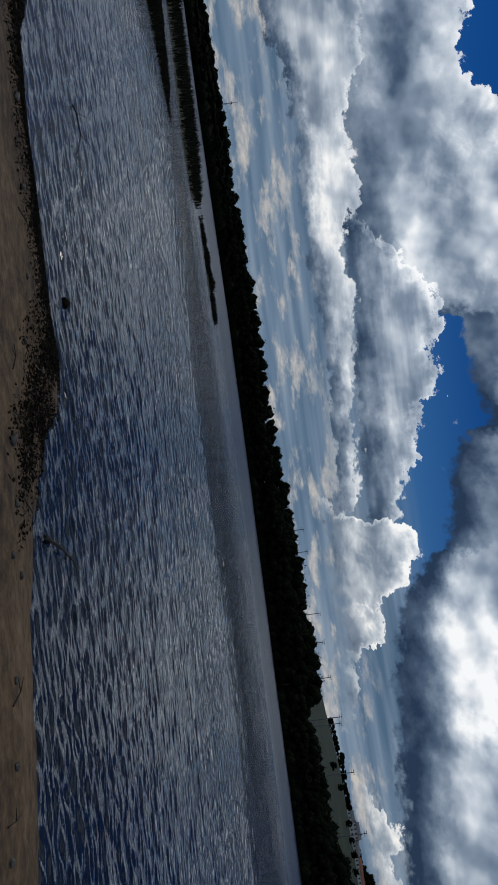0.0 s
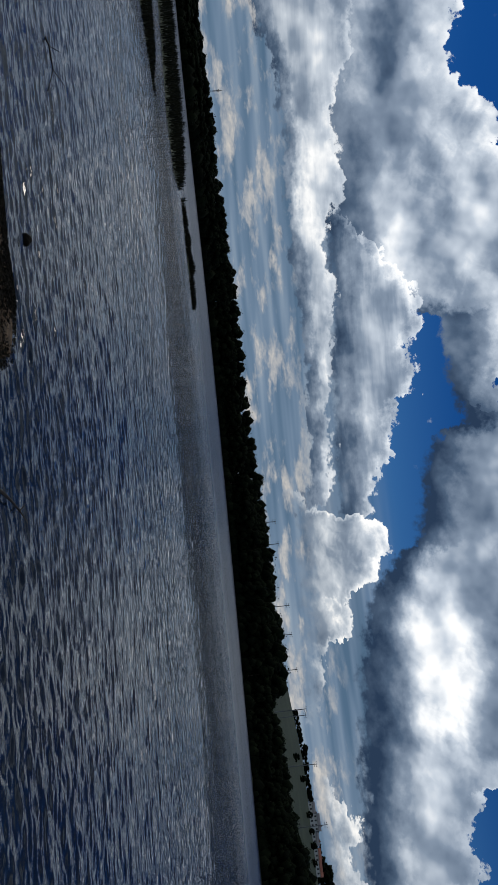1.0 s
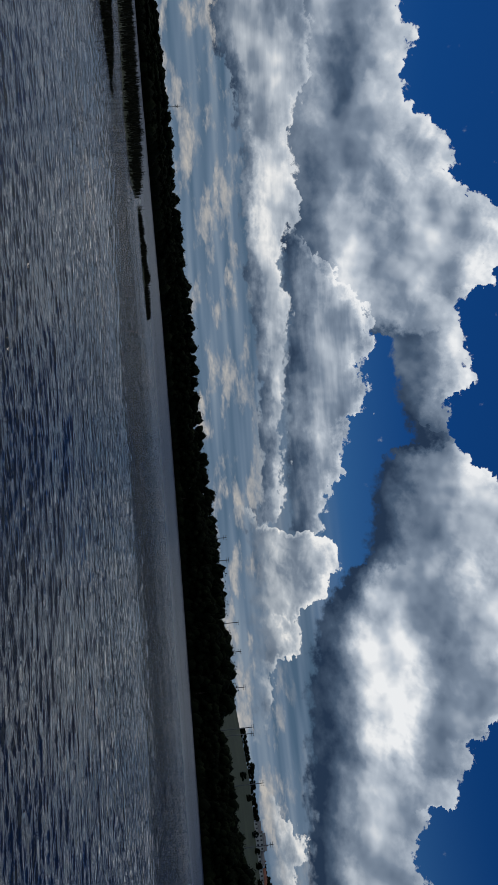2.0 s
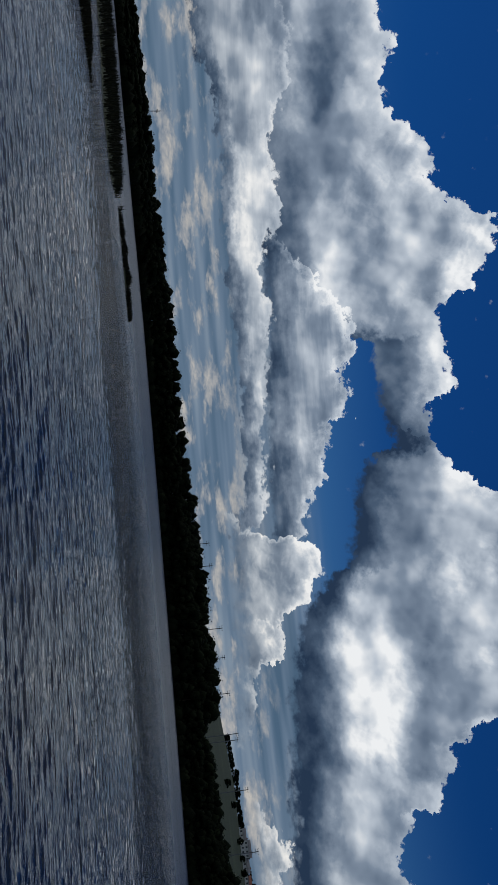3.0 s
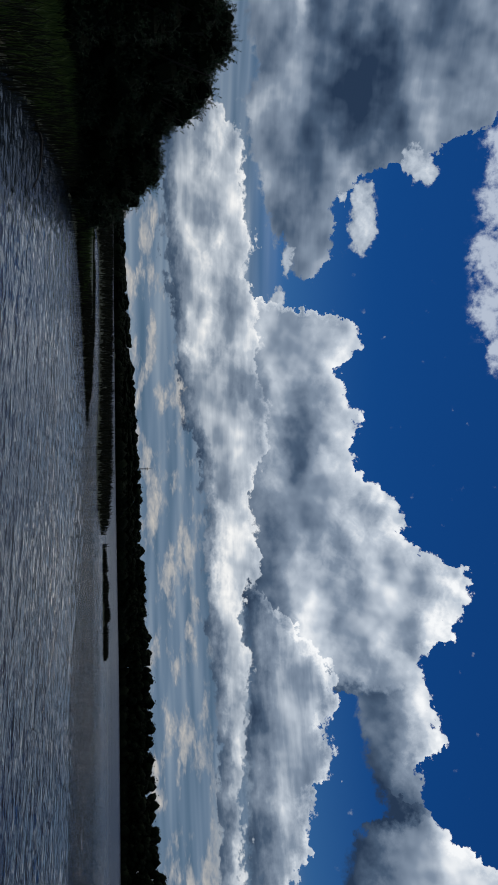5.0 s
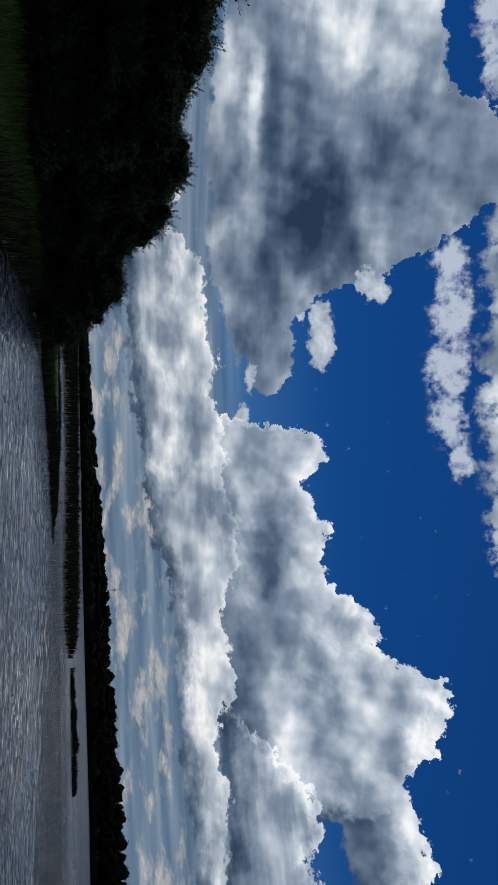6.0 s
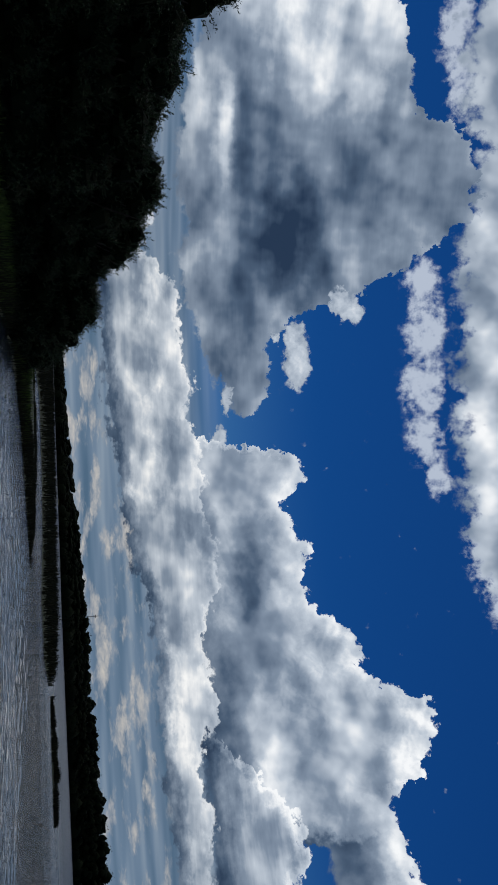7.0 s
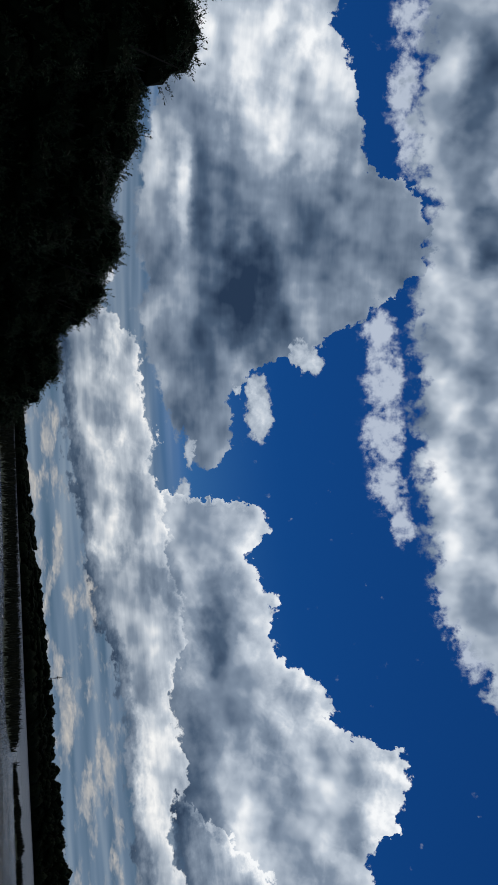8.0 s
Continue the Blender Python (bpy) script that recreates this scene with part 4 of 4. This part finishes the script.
lump("sod_clump", -0.1, 7.8, 0.01, 0.058, 0.8, DEBRIS, rng, "dark clump of sod in the shallow water", "clump")
for x, y, size in [(0.72, 4.85, 0.05), (0.15, 5.6, 0.03), (-0.3, 5.9, 0.025), (1.1, 4.75, 0.03), (1.35, 4.5, 0.025), (0.9, 5.3, 0.022), (1.55, 4.7, 0.03), (2.0, 4.2, 0.03),
                   (2.35, 3.9, 0.028), (0.4, 6.1, 0.03), (-1.0, 6.4, 0.035), (-1.7, 6.6, 0.05), (1.9, 3.6, 0.022), (2.7, 3.6, 0.03)]:
    lump("stone", x, y, ground_at(x, y) + size * 0.15, size, 0.6, STONE, rng, "small dark stone half sunk in wet sand", "stone")
for x, y, a, l in [(0.55, 4.95, 60, 0.35), (0.3, 5.1, 140, 0.2), (1.15, 5.05, 30, 0.25), (2.05, 4.0, 100, 0.25), (2.5, 3.6, 70, 0.2), (-0.8, 6.0, 50, 0.3)]:
    z = ground_at(x, y) + 0.012
    c, s = math.cos(radians(a)) * l, math.sin(radians(a)) * l
    branch("twig_on_sand", [([(x, y, z), (x + c * 0.5, y + s * 0.5, z + 0.015), (x + c, y + s, z)], 0.006), ([(x + c * 0.5, y + s * 0.5, z + 0.012), (x + c * 0.6 - s * 0.3, y + s * 0.6 + c * 0.3, z + 0.01)], 0.004)],
           "thin dead twig lying on the sand", "twig")

# wrack of plant bits along the waterline
spots = np.array(spots_on_land(rng, 260000, -3.4, 1.4, 4.6, 9.0, -0.20, 1.5))
thick = np.array([noise.noise((x * 2.2, y * 2.2, 1.0)) for x, y, z in spots])
spots = spots[rng.uniform(0, 1, len(spots)) < (0.62 + 1.1 * thick) * np.interp(spots[:, 0], [0.75, 1.15], [1, 0.08]) * np.interp(shore_distance(spots[:, 0], spots[:, 1]), [-0.2, -0.1, 0.4, 0.8, 1.2], [0.15, 1, 0.9, 0.3, 0.0])]
m = len(spots)
u, w = rng.normal(0, 1, (m, 3)) * (0.009, 0.009, 0.005), rng.normal(0, 1, (m, 3)) * (0.005, 0.005, 0.005)
c = spots + (0, 0, 0.012)
tagged(new("wrack", quad_mesh("wrack", np.stack([c - u, c + w, c + u, c - w], 1), DEBRIS)), "dark wet plant debris washed up along the waterline", "debris", kind="stuff")
